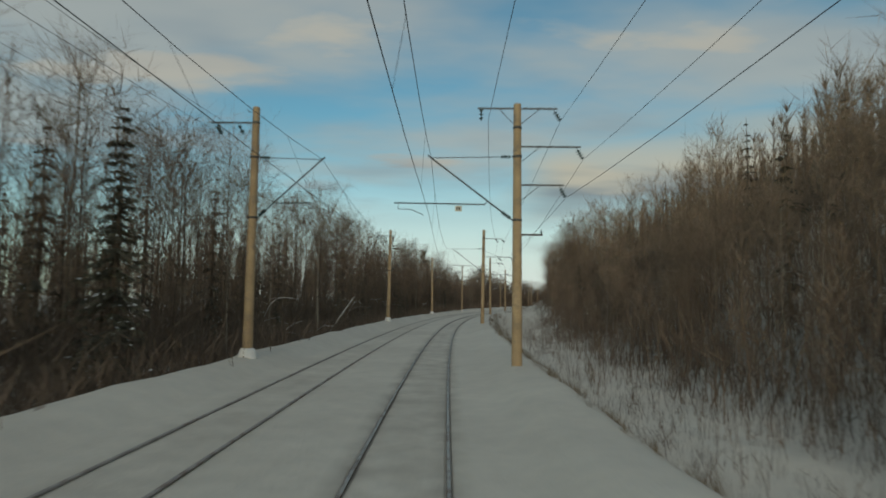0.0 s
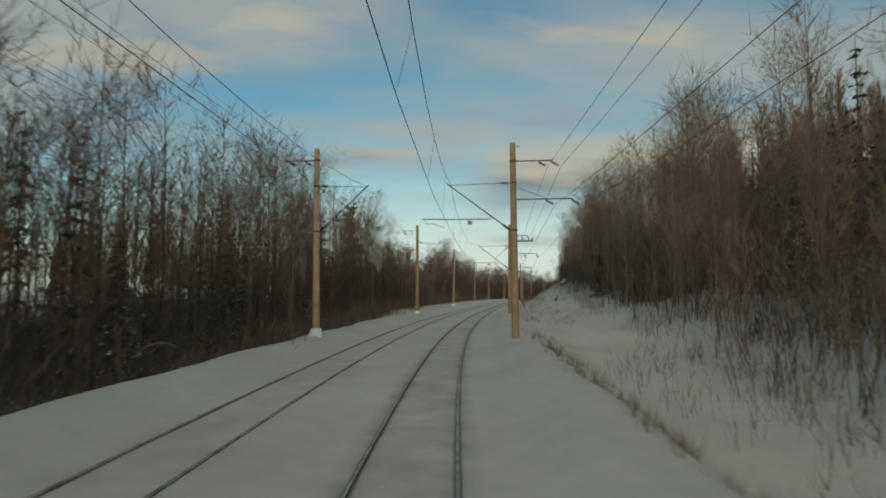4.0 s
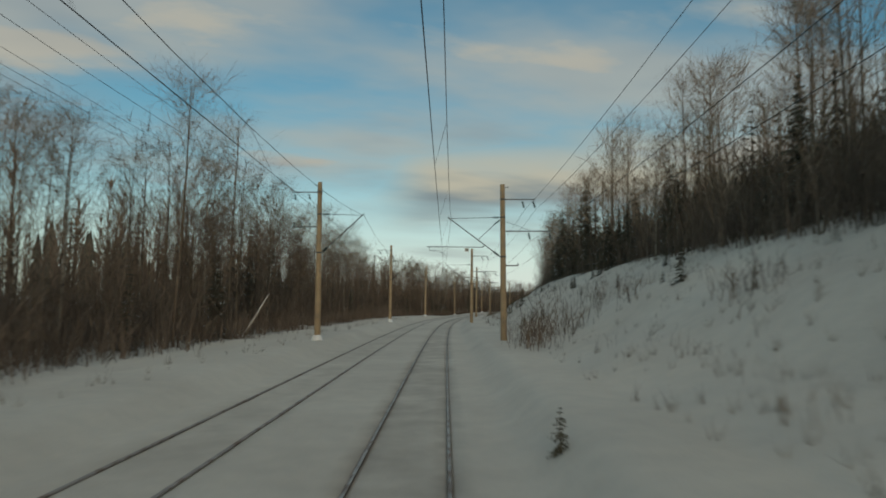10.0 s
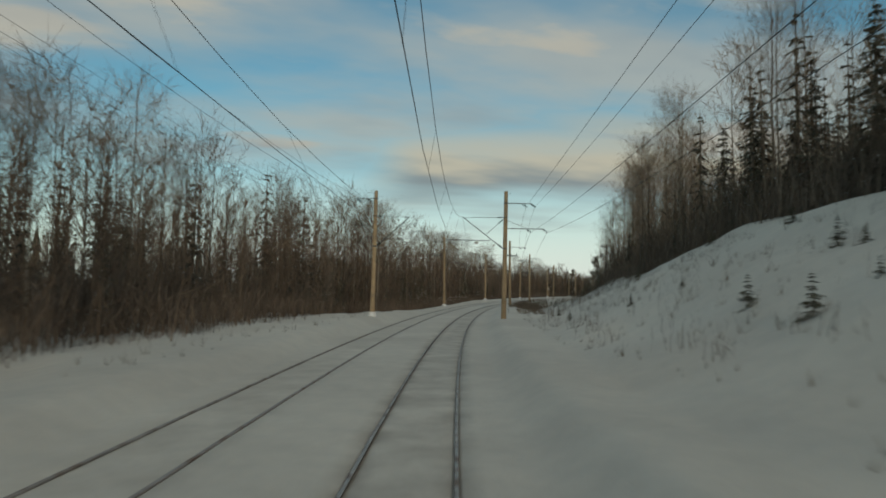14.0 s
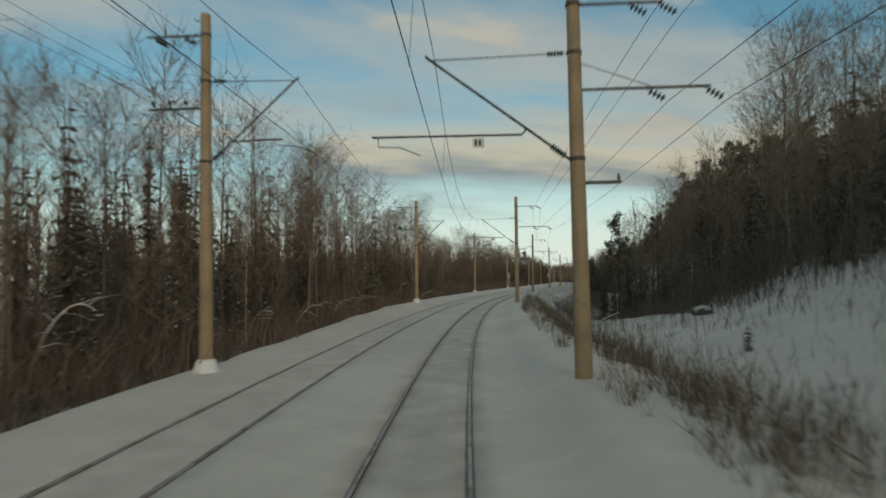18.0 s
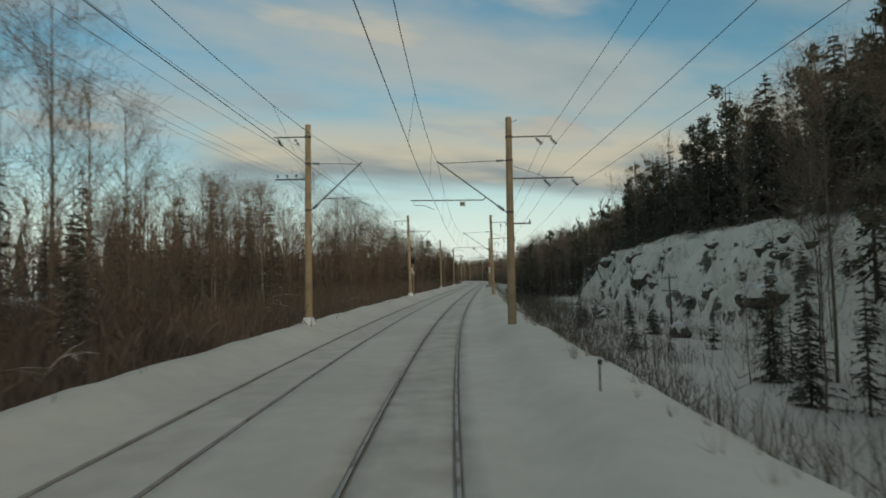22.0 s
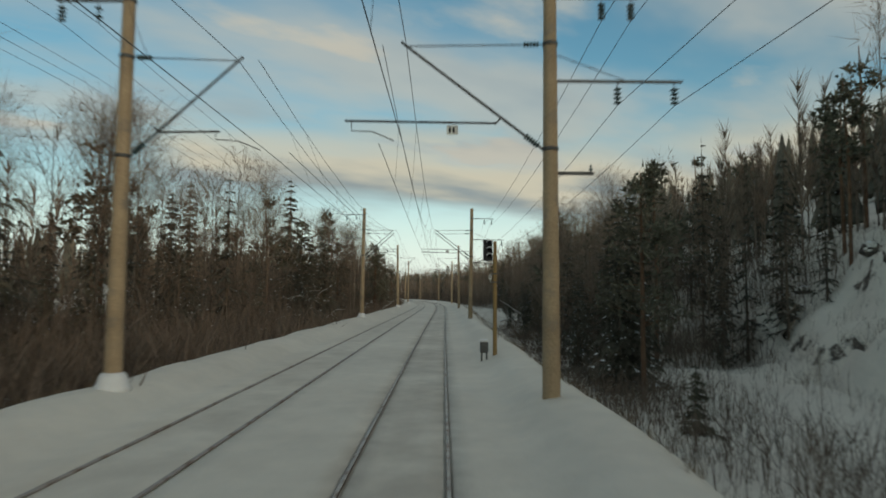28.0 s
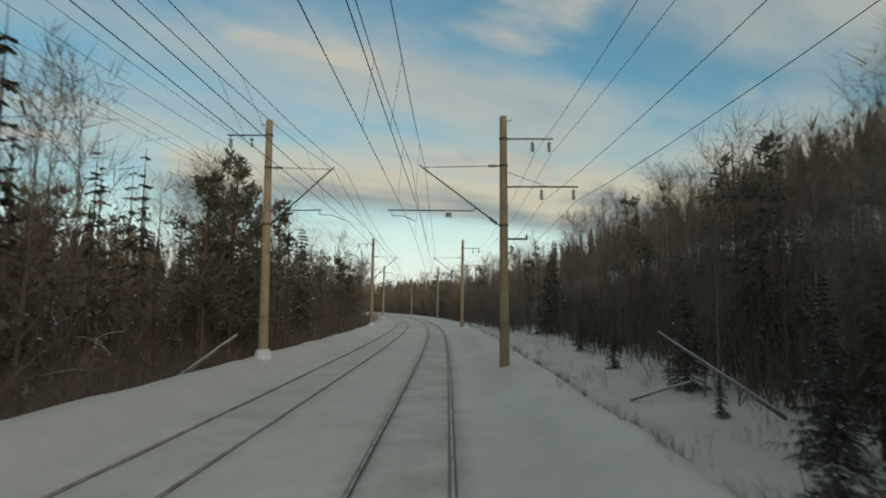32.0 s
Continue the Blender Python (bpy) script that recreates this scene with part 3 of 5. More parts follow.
def mast(right, kind, pins, plate, twin, tee=False, extra=0.0, swing=0, foot=0.0):
    """A round concrete mast with its arms; its foot goes down into the snow."""
    thing = empty("catenary_mast")
    side = -1 if right else 1
    top = 10.4
    pole = lathe("pole", [(0.215, -2.2), (0.205, 0.3), (0.175, 5.0), (0.145, top + extra - 0.02), (0.135, top + extra)], CONCRETE, thing, 14, label="tapered weathered concrete pole")
    for h in (5.85, 8.32, 9.45 if right else 9.75):
        lathe("band", [(0.165 + 0.004 * (10 - h), h - 0.045), (0.172 + 0.004 * (10 - h), h - 0.04), (0.172 + 0.004 * (10 - h), h + 0.04), (0.165 + 0.004 * (10 - h), h + 0.045)], GALV, pole, 12, label="dark steel clamp band")
    pipe("hook", [(0.1 * -side, 0, top + extra - 0.18), (0.3 * -side, 0, top + extra - 0.2), (0.36 * -side, 0, top + extra - 0.12)], 0.014, GALV, thing, 5)
    if not right:
        lathe("snow", [(0.44, foot - 0.12), (0.40, foot + 0.02), (0.34, foot + 0.14), (0.32, foot + 0.24), (0.26, foot + 0.33), (0.15, foot + 0.37)], SNOW, thing, 11, label="snow banked round the foot")
    if extra > 0.4:
        box("footing", (0.62, 0.5, 0.9), (0.42, 0.05, 0.75), SNOW, thing, 0.13, label="snow-caked block beside the foot")
    cantilever(top, side, thing, kind)
    if twin:
        cantilever(top, side, thing, kind, 0.25, 0.7)
    out = -side
    if tee:
        arms = ((10.22, 1.45, (1.38,)), (8.72, 2.35, (2.25,)), (7.22, 1.68, (1.58,)))
    elif right:
        arms = ((9.45, 1.95, (1.2, 1.88)), (7.45, 2.95, (1.55, 2.86)))
    else:
        arms = ((9.75, 1.72, (0.75, 1.66)),)
    for z, reach, spots in arms:
        beam = box("crossarm", (reach, 0.06, 0.06), (out * (reach / 2 + 0.1), 0, z), GALV, thing, 0.006)
        if tee:
            pipe("brace", [(out * 0.15, 0, z - 0.6), (out * 0.85, 0, z - 0.03)], 0.014, GALV, thing, 5)
        elif reach > 2:
            pipe("brace", [(out * 0.14, 0, z + 0.62), (out * 1.7, 0, z + 0.04)], 0.012, GALV, thing, 5)
        for x in spots:
            dx, dz = math.sin(radians(swing)), math.cos(radians(swing))
            pipe("hanger", [(out * x, 0, z), (out * x + 0.16 * dx, 0, z - 0.16 * dz)], 0.012, GALV, beam, 5)
            discs("insulator", beam, (out * x + 0.14 * dx, 0, z - 0.14 * dz), (out * x + 0.55 * dx, 0, z - 0.55 * dz), 4 if x > 1 else 2, 0.095)
    if tee:
        beam = box("crossarm", (1.45, 0.06, 0.06), (-out * 0.82, 0, 10.22), GALV, thing, 0.006)
        pipe("brace", [(-out * 0.15, 0, 9.62), (-out * 0.7, 0, 10.19)], 0.014, GALV, thing, 5)
        discs("insulator", beam, (-out * 1.4, 0, 10.19), (-out * 1.4, 0, 9.72), 3, 0.09)
    if right:
        bracket = box("bracket", (0.85, 0.10, 0.07), (out * 0.55, 0, 5.3), GALV, thing, 0.006)
        discs("insulator", bracket, (out * 0.92, 0, 5.34), (out * 0.92, 0, 5.5), 1, 0.05)
    if pins:
        beam = box("crossarm", (1.62, 0.07, 0.07), (out * 0.93, 0, 7.5), GALV, thing, 0.006)
        pipe("brace", [(out * 0.15, 0, 6.9), (out * 1.0, 0, 7.46)], 0.014, GALV, thing, 5)
        for x in (0.62, 1.12, 1.62):
            lathe("pin_insulator", [(0.012, 0), (0.012, 0.10), (0.05, 0.11), (0.055, 0.18), (0.03, 0.23), (0.0, 0.24)], GLASSY, beam, 8, (out * x, 0, 7.53))
    if plate:
        p = box("number_plate", (0.26, 0.015, 0.22), (side * 2.25, -0.03, 6.28), PLATE, thing, 0.004, "small pale enamel plate")
        for dx in (-0.06, 0.03):
            box("bar", (0.05, 0.008, 0.13), (side * 2.25 + dx, -0.041, 6.28), BLACK, p, 0.0)
    return thing


kinds = {}
for right, ss, oo, zz in ((True, MAST_R_S, MAST_R_O, MAST_R_Z), (False, MAST_L_S, MAST_L_O, MAST_L_Z)):
    for i, (s, o, z) in enumerate(zip(ss, oo, zz)):
        twin = i == 13
        arm_kind = "pull" if not right else "push" if i == 4 else "stay" if i in (3, 5, 7) else "pull"
        pins = not right and i % 2 == 1 or (not right and i in (8, 10))
        tee = right and i == 0
        extra = 0.45 if right and i == 4 else 0.25 if right and i == 3 else 0.0
        low = 0.0 if right else round(float(ground_z(s, o)) - (z - 10.4), 1)
        key = (right, arm_kind, pins, twin, tee, extra, pull(s), low)
        m = on_track(s, o, z - 10.4 - extra)
        lean = Matrix.Rotation(radians(0.7 * math.sin(i * 2.1)), 4, "Y")
        if key not in kinds:
            kinds[key] = mast(*key[:3], right, *key[3:])
            kinds[key].matrix_world = m @ lean
            label = "round concrete mast carrying the overhead line, foot in snow"
            tagged(kinds[key], label, "mast", "masts along the railway")
        else:
            copy_thing(kinds[key], m @ lean)

# ---- wires ----
def line(name, places, sag, radius, parent=None, sides=4, step=8):
    """A wire that hangs from place to place; places are (s, o, z)."""
    pts = []
    for (a, oa, za), (b, ob, zb) in zip(places, places[1:]):
        t = np.linspace(0, 1, step, endpoint=False)
        pts.append(spot(a + (b - a) * t, oa + (ob - oa) * t, za + (zb - za) * t - 4 * sag * t * (1 - t)))
    pts.append(spot([places[-1][0]], [places[-1][1]], [places[-1][2]]))
    v, f = tube(np.concatenate(pts), radius, sides)
    return part(name, mesh_of(name, v, f, [WIRE]), None, parent)


def catenary(ss, oo, zz, side, name, label, first=0, last=None, shift=0.0):
    thing = empty(name, Matrix())
    tagged(thing, label, "overhead line", kind="structure")
    high, low = [], []
    for i, (s, o, z) in enumerate(zip(ss, oo, zz)):
        d = z - 10.4
        high.append((s, o + side * (3.32 if side < 0 else 2.75) + shift, 8.27 + d))
        low.append((s, o + side * (3.6 if side < 0 else 3.33) + shift + 0.22 * (-1) ** i, 6.03 + d * 0.5))
    high, low = high[first:last], low[first:last]
    line("messenger_wire", high, 1.15, 0.009, thing, 5, 10)
    line("contact_wire", low, 0.03, 0.0085, thing, 5, 4)
    for (a, oa, za), (b, ob, zb), (c, oc, zc), (d, od, zd) in zip(high, high[1:], low, low[1:]):
        for t in (0.12, 0.31, 0.5, 0.69, 0.88):
            up = spot(a + (b - a) * t, oa + (ob - oa) * t, za + (zb - za) * t - 4.6 * t * (1 - t))
            dn = spot(c + (d - c) * t, oc + (od - oc) * t, zc + (zd - zc) * t)
            v, f = tube(np.array([up, dn]), 0.005, 3)
            part("dropper", mesh_of("dropper", v, f, [WIRE]), None, thing)
    return thing


before_r, before_l = [-68, -22], [-67, -20]
RS, RO, RZ = before_r + MAST_R_S, [3.3, 3.3] + MAST_R_O, [10.4, 10.4] + MAST_R_Z
LS, LO, LZ = before_l + MAST_L_S, [-7.2, -7.2] + MAST_L_O, [10.5, 10.5] + MAST_L_Z
catenary(RS, RO, RZ, -1, "overhead_line", "messenger and contact wire with droppers over the used track")
catenary(LS, LO, LZ, 1, "overhead_line", "messenger and contact wire with droppers over the second track")
catenary(RS, RO, RZ, -1, "overhead_line", "second pair of wires at the overlap of two sections", 14, 18, -0.55)
catenary(LS, LO, LZ, 1, "overhead_line", "second pair of wires at the overlap of two sections", 14, 18, 0.5)
for x, z, sag, x0, z0 in ((1.2, 8.88, 0.6, -1.4, 9.7), (1.88, 8.88, 0.65, 1.38, 9.65), (1.55, 6.88, 0.6, 1.58, 6.65), (2.86, 6.88, 0.65, 2.25, 8.15)):
    w = line("feeder_wire", [(s, o + (x if i > 2 else x0) + 0.55 * math.sin(radians(pull(s))), (z if i > 2 else z0) + t - 10.4 + 0.55 * (1 - math.cos(radians(pull(s))))) for i, (s, o, t) in enumerate(zip(RS, RO, RZ))], sag, 0.009)
    tagged(w, "dark feeder wire sagging between the masts", "wire", "feeder wires", "structure")
for x, z, sag in ((0.75, 9.18, 0.6), (1.66, 9.18, 0.65), (0.62, 7.75, 0.45), (1.12, 7.75, 0.5), (1.62, 7.75, 0.45)):
    w = line("feeder_wire", [(s, o - x + (0.55 * math.sin(radians(pull(s))) if z > 9 else 0), z + t - 10.4 + (0.55 * (1 - math.cos(radians(pull(s)))) if z > 9 else 0)) for s, o, t in zip(LS, LO, LZ)], sag, 0.008 if z > 9 else 0.005)
    tagged(w, "thin dark wire sagging between the masts", "wire", "wires along the second track", "structure")

# ---- trees ----
rng = np.random.default_rng(7)


class Shape:
    """Collects triangles."""

    def __init__(self):
        self.v, self.f, self.n = [], [], 0

    def add(self, v, f):
        self.v.append(np.asarray(v, float))
        self.f.append(np.asarray(f, int) + self.n)
        self.n += len(v)

    def arrays(self):
        return np.concatenate(self.v), np.concatenate(self.f)

    def limb(self, pts, rad, sides=4):
        v, f = tube(pts, rad, sides, False)
        f = np.array(f)
        self.add(v, np.concatenate([f[:, [0, 1, 2]], f[:, [0, 2, 3]]]))

    def spike(self, a, b, w, sides=3):
        """A thin cone from a to b: one twig."""
        a, b = np.asarray(a), np.asarray(b)
        d = b - a
        u = np.cross(d, (0.3, 0.2, 1.0))
        u /= np.linalg.norm(u) + 1e-9
        q = np.cross(d, u)
        q /= np.linalg.norm(q) + 1e-9
        k = np.arange(sides) / sides * 2 * np.pi
        ring = a + w * (np.cos(k)[:, None] * u + np.sin(k)[:, None] * q)
        self.add(np.vstack([ring, b]), [(i, (i + 1) % sides, sides) for i in range(sides)])


def sliver(shape, a, b, w, g):
    """The thinnest of twigs: one narrow triangle."""
    d = b - a
    u = np.cross(d, g.normal(0, 1, 3))
    u *= w / (np.linalg.norm(u) + 1e-9)
    shape.add([a - u, a + u, b], [(0, 1, 2)])


def bare_tree(seed, tall, fine, low=False):
    """A leafless birch or aspen: a slender stem, rising limbs and many twigs."""
    g = np.random.default_rng(seed)
    stem, crown = Shape(), Shape()
    k = 7 if fine else 4
    t = np.linspace(0, 1, k)
    bend = np.cumsum(g.normal(0, 0.022 * tall / k, (k, 2)), 0)
    mid = np.column_stack([bend, t * tall])
    mid[0, :2] = 0
    r0 = tall * g.uniform(0.0042, 0.006)
    stem.limb(np.vstack([[0, 0, -0.6], mid]), np.concatenate([[r0 * 1.15], r0 * (1 - t) ** 0.8 + 0.010]), 6 if fine else 3)
    at = lambda q: np.array([np.interp(q, t, mid[:, i]) for i in range(3)])
    start = g.uniform(0.04, 0.12) if low else g.uniform(0.20, 0.42) if fine else g.uniform(0.16, 0.42)
    limbs = 48 if fine else 32
    wide = g.uniform(1.1, 1.5) if low else g.uniform(0.95, 1.5)
    for i in range(limbs):
        q = start + (0.95 - start) * ((i + g.uniform(0, 1)) / limbs) ** 0.85
        a = g.uniform(0, 2 * np.pi)
        reach = tall * (0.085 + 0.145 * math.sin(math.pi * min(1, max(0, (q - 0.12) / 0.86)))) * g.uniform(0.75, 1.15) * wide
        rise = g.uniform(0.85, 1.95) if fine else g.uniform(0.6, 1.7)
        d = np.array([np.cos(a), np.sin(a), rise])
        d /= np.linalg.norm(d)
        p0 = at(q)
        p1 = p0 + d * reach * 0.5
        d2 = d + np.array([0, 0, 0.35]) + g.normal(0, 0.14, 3)
        d2 /= np.linalg.norm(d2)
        p2 = p1 + d2 * reach * 0.55
        w = 0.007 + 0.018 * (1 - q) * tall / 14
        if fine:
            p2[2] = min(p2[2], tall * 1.0)
            crown.limb([p0, p1, p2], [w, w * 0.6, w * 0.2], 3)
        else:
            sliver(crown, p0, p2, w * 1.2, g)
        for j in range(9 if fine else 11):
            h = g.uniform(0.15, 1.0)
            b = p0 + (p1 - p0) * min(1, h * 2) + (p2 - p1) * max(0, h * 2 - 1)
            e = d2 + g.normal(0, 0.6, 3) + np.array([0, 0, 0.05])
            e /= np.linalg.norm(e)
            ln = min(reach, tall * 0.16) * g.uniform(0.3, 0.75)
            if fine:
                crown.spike(b, b + e * ln, 0.0055, 3)
                for n in range(3):
                    e2 = e + g.normal(0, 0.5, 3) - np.array([0, 0, 0.25])
                    c = b + e * ln * g.uniform(0.2, 0.9)
                    sliver(crown, c, c + e2 / np.linalg.norm(e2) * ln * 0.8, 0.005, g)
            else:
                sliver(crown, b, b + e * ln * 1.25, 0.0145, g)
    return stem.arrays(), crown.arrays(), None


def spruce(seed, tall, fine, snowy=0.3, broad=1.0):
    """A spire of drooping boughs, each hung with many narrow sprays of needles and partly under snow."""
    g = np.random.default_rng(seed)
    stem, crown, snow = Shape(), Shape(), Shape()
    stem.limb([(0, 0, -0.6), (0, 0, tall * 0.5), (0, 0, tall)], [tall * 0.012, tall * 0.007, 0.01], 6 if fine else 4)
    whorls = int(tall * (2.7 if fine else 1.45))
    thick = 0.042 if fine else 0.08
    for i in range(whorls):
        q = 0.06 + 0.93 * (i + g.uniform(-0.4, 0.4)) / whorls
        spread = broad * tall * 0.155 * (1 - q) ** 0.9 * g.uniform(0.7, 1.2) + 0.14
        for j in range(9 if fine else 5):
            if g.uniform() < 0.10:
                continue
            a = g.uniform(0, 2 * np.pi)
            reach = spread * g.uniform(0.55, 1.15)
            u, n = np.array([np.cos(a), np.sin(a), 0]), np.array([-np.sin(a), np.cos(a), 0])
            p0 = np.array([0, 0, tall * q])
            droop = reach * (g.uniform(0.25, 0.6) - 0.75 * max(0.0, q - 0.7))
            p1 = p0 + u * reach * 0.55 + np.array([0, 0, -droop * 0.7])
            p2 = p0 + u * reach + np.array([0, 0, -droop + reach * 0.08])
            crown.add([p0 + n * thick, p0 - n * thick, p1 + n * thick * 1.5, p1 - n * thick * 1.5, p2], [(0, 1, 2), (1, 3, 2), (2, 3, 4)])
            for m in range(20 if fine else 5):
                h = g.uniform(0.12, 1)
                b = p0 + (p1 - p0) * min(1, h * 2) + (p2 - p1) * max(0, h * 2 - 1)
                sgn = g.choice((-1, 1))
                side = reach * (0.95 - h * 0.62) * g.uniform(0.2, 0.5)
                sliver(crown, b, b + u * reach * g.uniform(0.05, 0.25) + n * sgn * side + np.array([0, 0, -reach * g.uniform(0.05, 0.28) - 0.03]), thick, g)
            if g.uniform() < snowy:
                w = reach * g.uniform(0.02, 0.06) + 0.015
                c = np.array([0, 0, 0.035])
                e1 = g.uniform(0.25, 0.85)
                e2 = e1 + g.uniform(0.06, 0.2)
                at = lambda h: p0 + (p1 - p0) * min(1, h * 2) + (p2 - p1) * max(0, h * 2 - 1) + c
                s1, s2, mid = at(e1), at(e2), at((e1 + e2) / 2)
                lower = np.array([0, 0, w * 0.6])
                snow.add([s1, mid + n * w - lower, s2, mid - n * w - lower, mid + c], [(0, 1, 4), (1, 2, 4), (2, 3, 4), (3, 0, 4)])
    return stem.arrays(), crown.arrays(), snow.arrays()


def pine(seed, tall, fine):
    """A tall stem with a ragged crown of needle tufts on its upper half."""
    g = np.random.default_rng(seed)
    stem, crown = Shape(), Shape()
    stem.limb([(0, 0, -0.6), (0.1, 0, tall * 0.5), (g.normal(0, 0.2), 0, tall)], [tall * 0.0125, tall * 0.009, 0.03], 7 if fine else 4)
    for i in range(36 if fine else 14):
        q = g.uniform(0.28 if fine else 0.45, 1.0)
        a = g.uniform(0, 2 * np.pi)
        reach = tall * (0.23 if fine else 0.2) * (1.12 - q) * g.uniform(0.6, 1.4) + 0.25
        p0 = np.array([0.05, 0, tall * q])
        p1 = p0 + np.array([np.cos(a) * reach, np.sin(a) * reach, reach * g.uniform(-0.1, 0.5)])
        stem.spike(p0, p1, 0.035)
        for j in range(40 if fine else 26):
            c = p0 + (p1 - p0) * g.uniform(0.35, 1.1) + g.normal(0, 0.22, 3) * (0.6 + reach * 0.3)
            d = g.normal(0, 1, 3) + (p1 - p0) * 0.5 + np.array([0, 0, 0.5])
            d /= np.linalg.norm(d)
            sliver(crown, c, c + d * g.uniform(0.3, 0.6), 0.07 if fine else 0.12, g)
    return stem.arrays(), crown.arrays(), None


def scatter(verts, tris, places, turns, sizes):
    """One array of corners and triangles with a copy at each place."""
    k, n = len(verts), len(places)
    c, s = np.cos(turns), np.sin(turns)
    x = verts[None, :, 0] * c[:, None] - verts[None, :, 1] * s[:, None]
    y = verts[None, :, 0] * s[:, None] + verts[None, :, 1] * c[:, None]
    v = np.stack([x, y, np.broadcast_to(verts[None, :, 2], x.shape)], -1) * sizes[:, None, None] + places[:, None]
    f = tris[None] + (np.arange(n) * k)[:, None, None]
    return v.reshape(-1, 3), f.reshape(-1, 3)


def edge_right(s):
    return np.interp(s, [-40, 95, 130, 160, 195, 235, 285, 340, 365, 395, 422, 440, 478, 494, 602, 611, 640, 662, 720, 760, 1000],
                     [16, 15, 13.5, 13.5, 14.2, 15, 15.6, 17, 18, 20, 20.5, 16, 17.5, 35, 36, 11.5, 12, 17, 16.5, 13, 12])


def edge_left(s):
    return np.interp(s, [-40, 130, 150, 185, 205, 335, 360, 455, 480, 590, 620, 1000], [10.9, 10.9, 12.6, 12.8, 14.5, 14, 10.9, 10.9, 15.5, 15.5, 11, 11])


def tall_right(s):
    return np.interp(s, [-40, 60, 110, 140, 200, 300, 340, 400, 440, 500, 590, 620, 650, 700, 1000], [14.5, 14.5, 15, 15.5, 14, 13, 15, 17.5, 15.5, 19, 19.5, 17, 15, 14.5, 14])


def tall_left(s):
    return np.interp(s, [-40, 40, 110, 160, 185, 225, 240, 290, 320, 440, 480, 600, 650, 1000], [14.5, 14, 15, 16, 10, 11, 14.5, 14.5, 14.5, 15.5, 14, 14, 14, 13])


# share of bare, spruce and pine along each side
def mix(s, right):
    if right:
        ev = np.interp(s, [0, 205, 260, 330, 400, 440, 475, 492, 590, 630, 700, 1000], [0.08, 0.05, 0.5, 0.5, 0.3, 0.25, 0.3, 0.78, 0.78, 0.25, 0.16, 0.3])
        pi = np.interp(s, [0, 440, 475, 640, 700, 1000], [0.0, 0.0, 0.16, 0.04, 0.02, 0.06])
    else:
        ev = np.interp(s, [0, 200, 350, 460, 600, 1000], [0.22, 0.10, 0.2, 0.35, 0.35, 0.5])
        pi = np.interp(s, [0, 560, 640, 1000], [0.0, 0.0, 0.05, 0.06])
    return ev, pi


MAKERS = {"bare": bare_tree, "spruce": spruce, "pine": pine}
YOUNG = [spruce(90 + i, 5.0, True, 0.25, b) for i, b in enumerate((1.5, 2.0, 1.7, 2.3))]
FINE = {k: [MAKERS[k](30 + i, 12.0, True) for i in range(6)] for k in ("bare", "pine")}
FINE["spruce"] = [spruce(30 + i, 12.0, True, 0.55, b) for i, b in enumerate((1.0, 1.2, 1.35, 1.1, 1.3, 1.5))]
COARSE = {k: [MAKERS[k](60 + i, 12.0, False) for i in range(8)] for k in MAKERS}
COARSE["bare"] = COARSE["bare"][:5] + [bare_tree(160 + i, 12.0, False, True) for i in range(3)]  # the last three branch from the foot
NAMES = {"bare": ("birch_tree", "tall leafless birch with fine brown twigs in snow", "birches at the forest edge"),
         "spruce": ("spruce_tree", "dark green spruce with snow on its drooping boughs", "spruces at the forest edge"),
         "sapling": ("young_spruce", "small young spruce standing in open snow", "young spruces on the snow slope"),
         "pine": ("pine_tree", "tall pine with a bare stem and ragged dark crown", "pines at the forest edge")}
MATS = {"bare": (BARK, TWIG), "spruce": (BARK, NEEDLE), "sapling": (BARK, PINE), "pine": (PINE_BARK, PINE)}
proto = {}


def plant(kind, which, s, o, tall, turn, pale=False):
    """One tree as a thing of its own, with stem, crown and snow as parts."""
    key = (kind, which, pale)
    size = tall / (5 if kind == "sapling" else 12)
    m = Matrix.LocRotScale(Vector([float(v) for v in spot(s, o, float(ground_z(s, o)) - 0.05)]), Euler((0, 0, turn)), Vector((size,) * 3))
    if key in proto:
        ob = copy_thing(proto[key], m)
        ob.scale = (size,) * 3
        return ob
    name, label, group = NAMES[kind]
    stem, crown, snow = YOUNG[which % 4] if kind == "sapling" else FINE[kind][which]
    ob = empty(name)
    part("trunk", mesh_of("trunk", *stem, [BIRCH if pale else MATS[kind][0]], smooth=True), None, ob)
    part("crown", mesh_of("crown", *crown, [MATS[kind][1]]), None, ob)
    if snow is not None:
        part("snow", mesh_of("snow", *snow, [SNOW]), None, ob, "snow lying on the boughs")["kind"] = "stuff"
    tagged(ob, label, "tree", group)
    ob.matrix_basis = m
    proto[key] = ob
    return ob


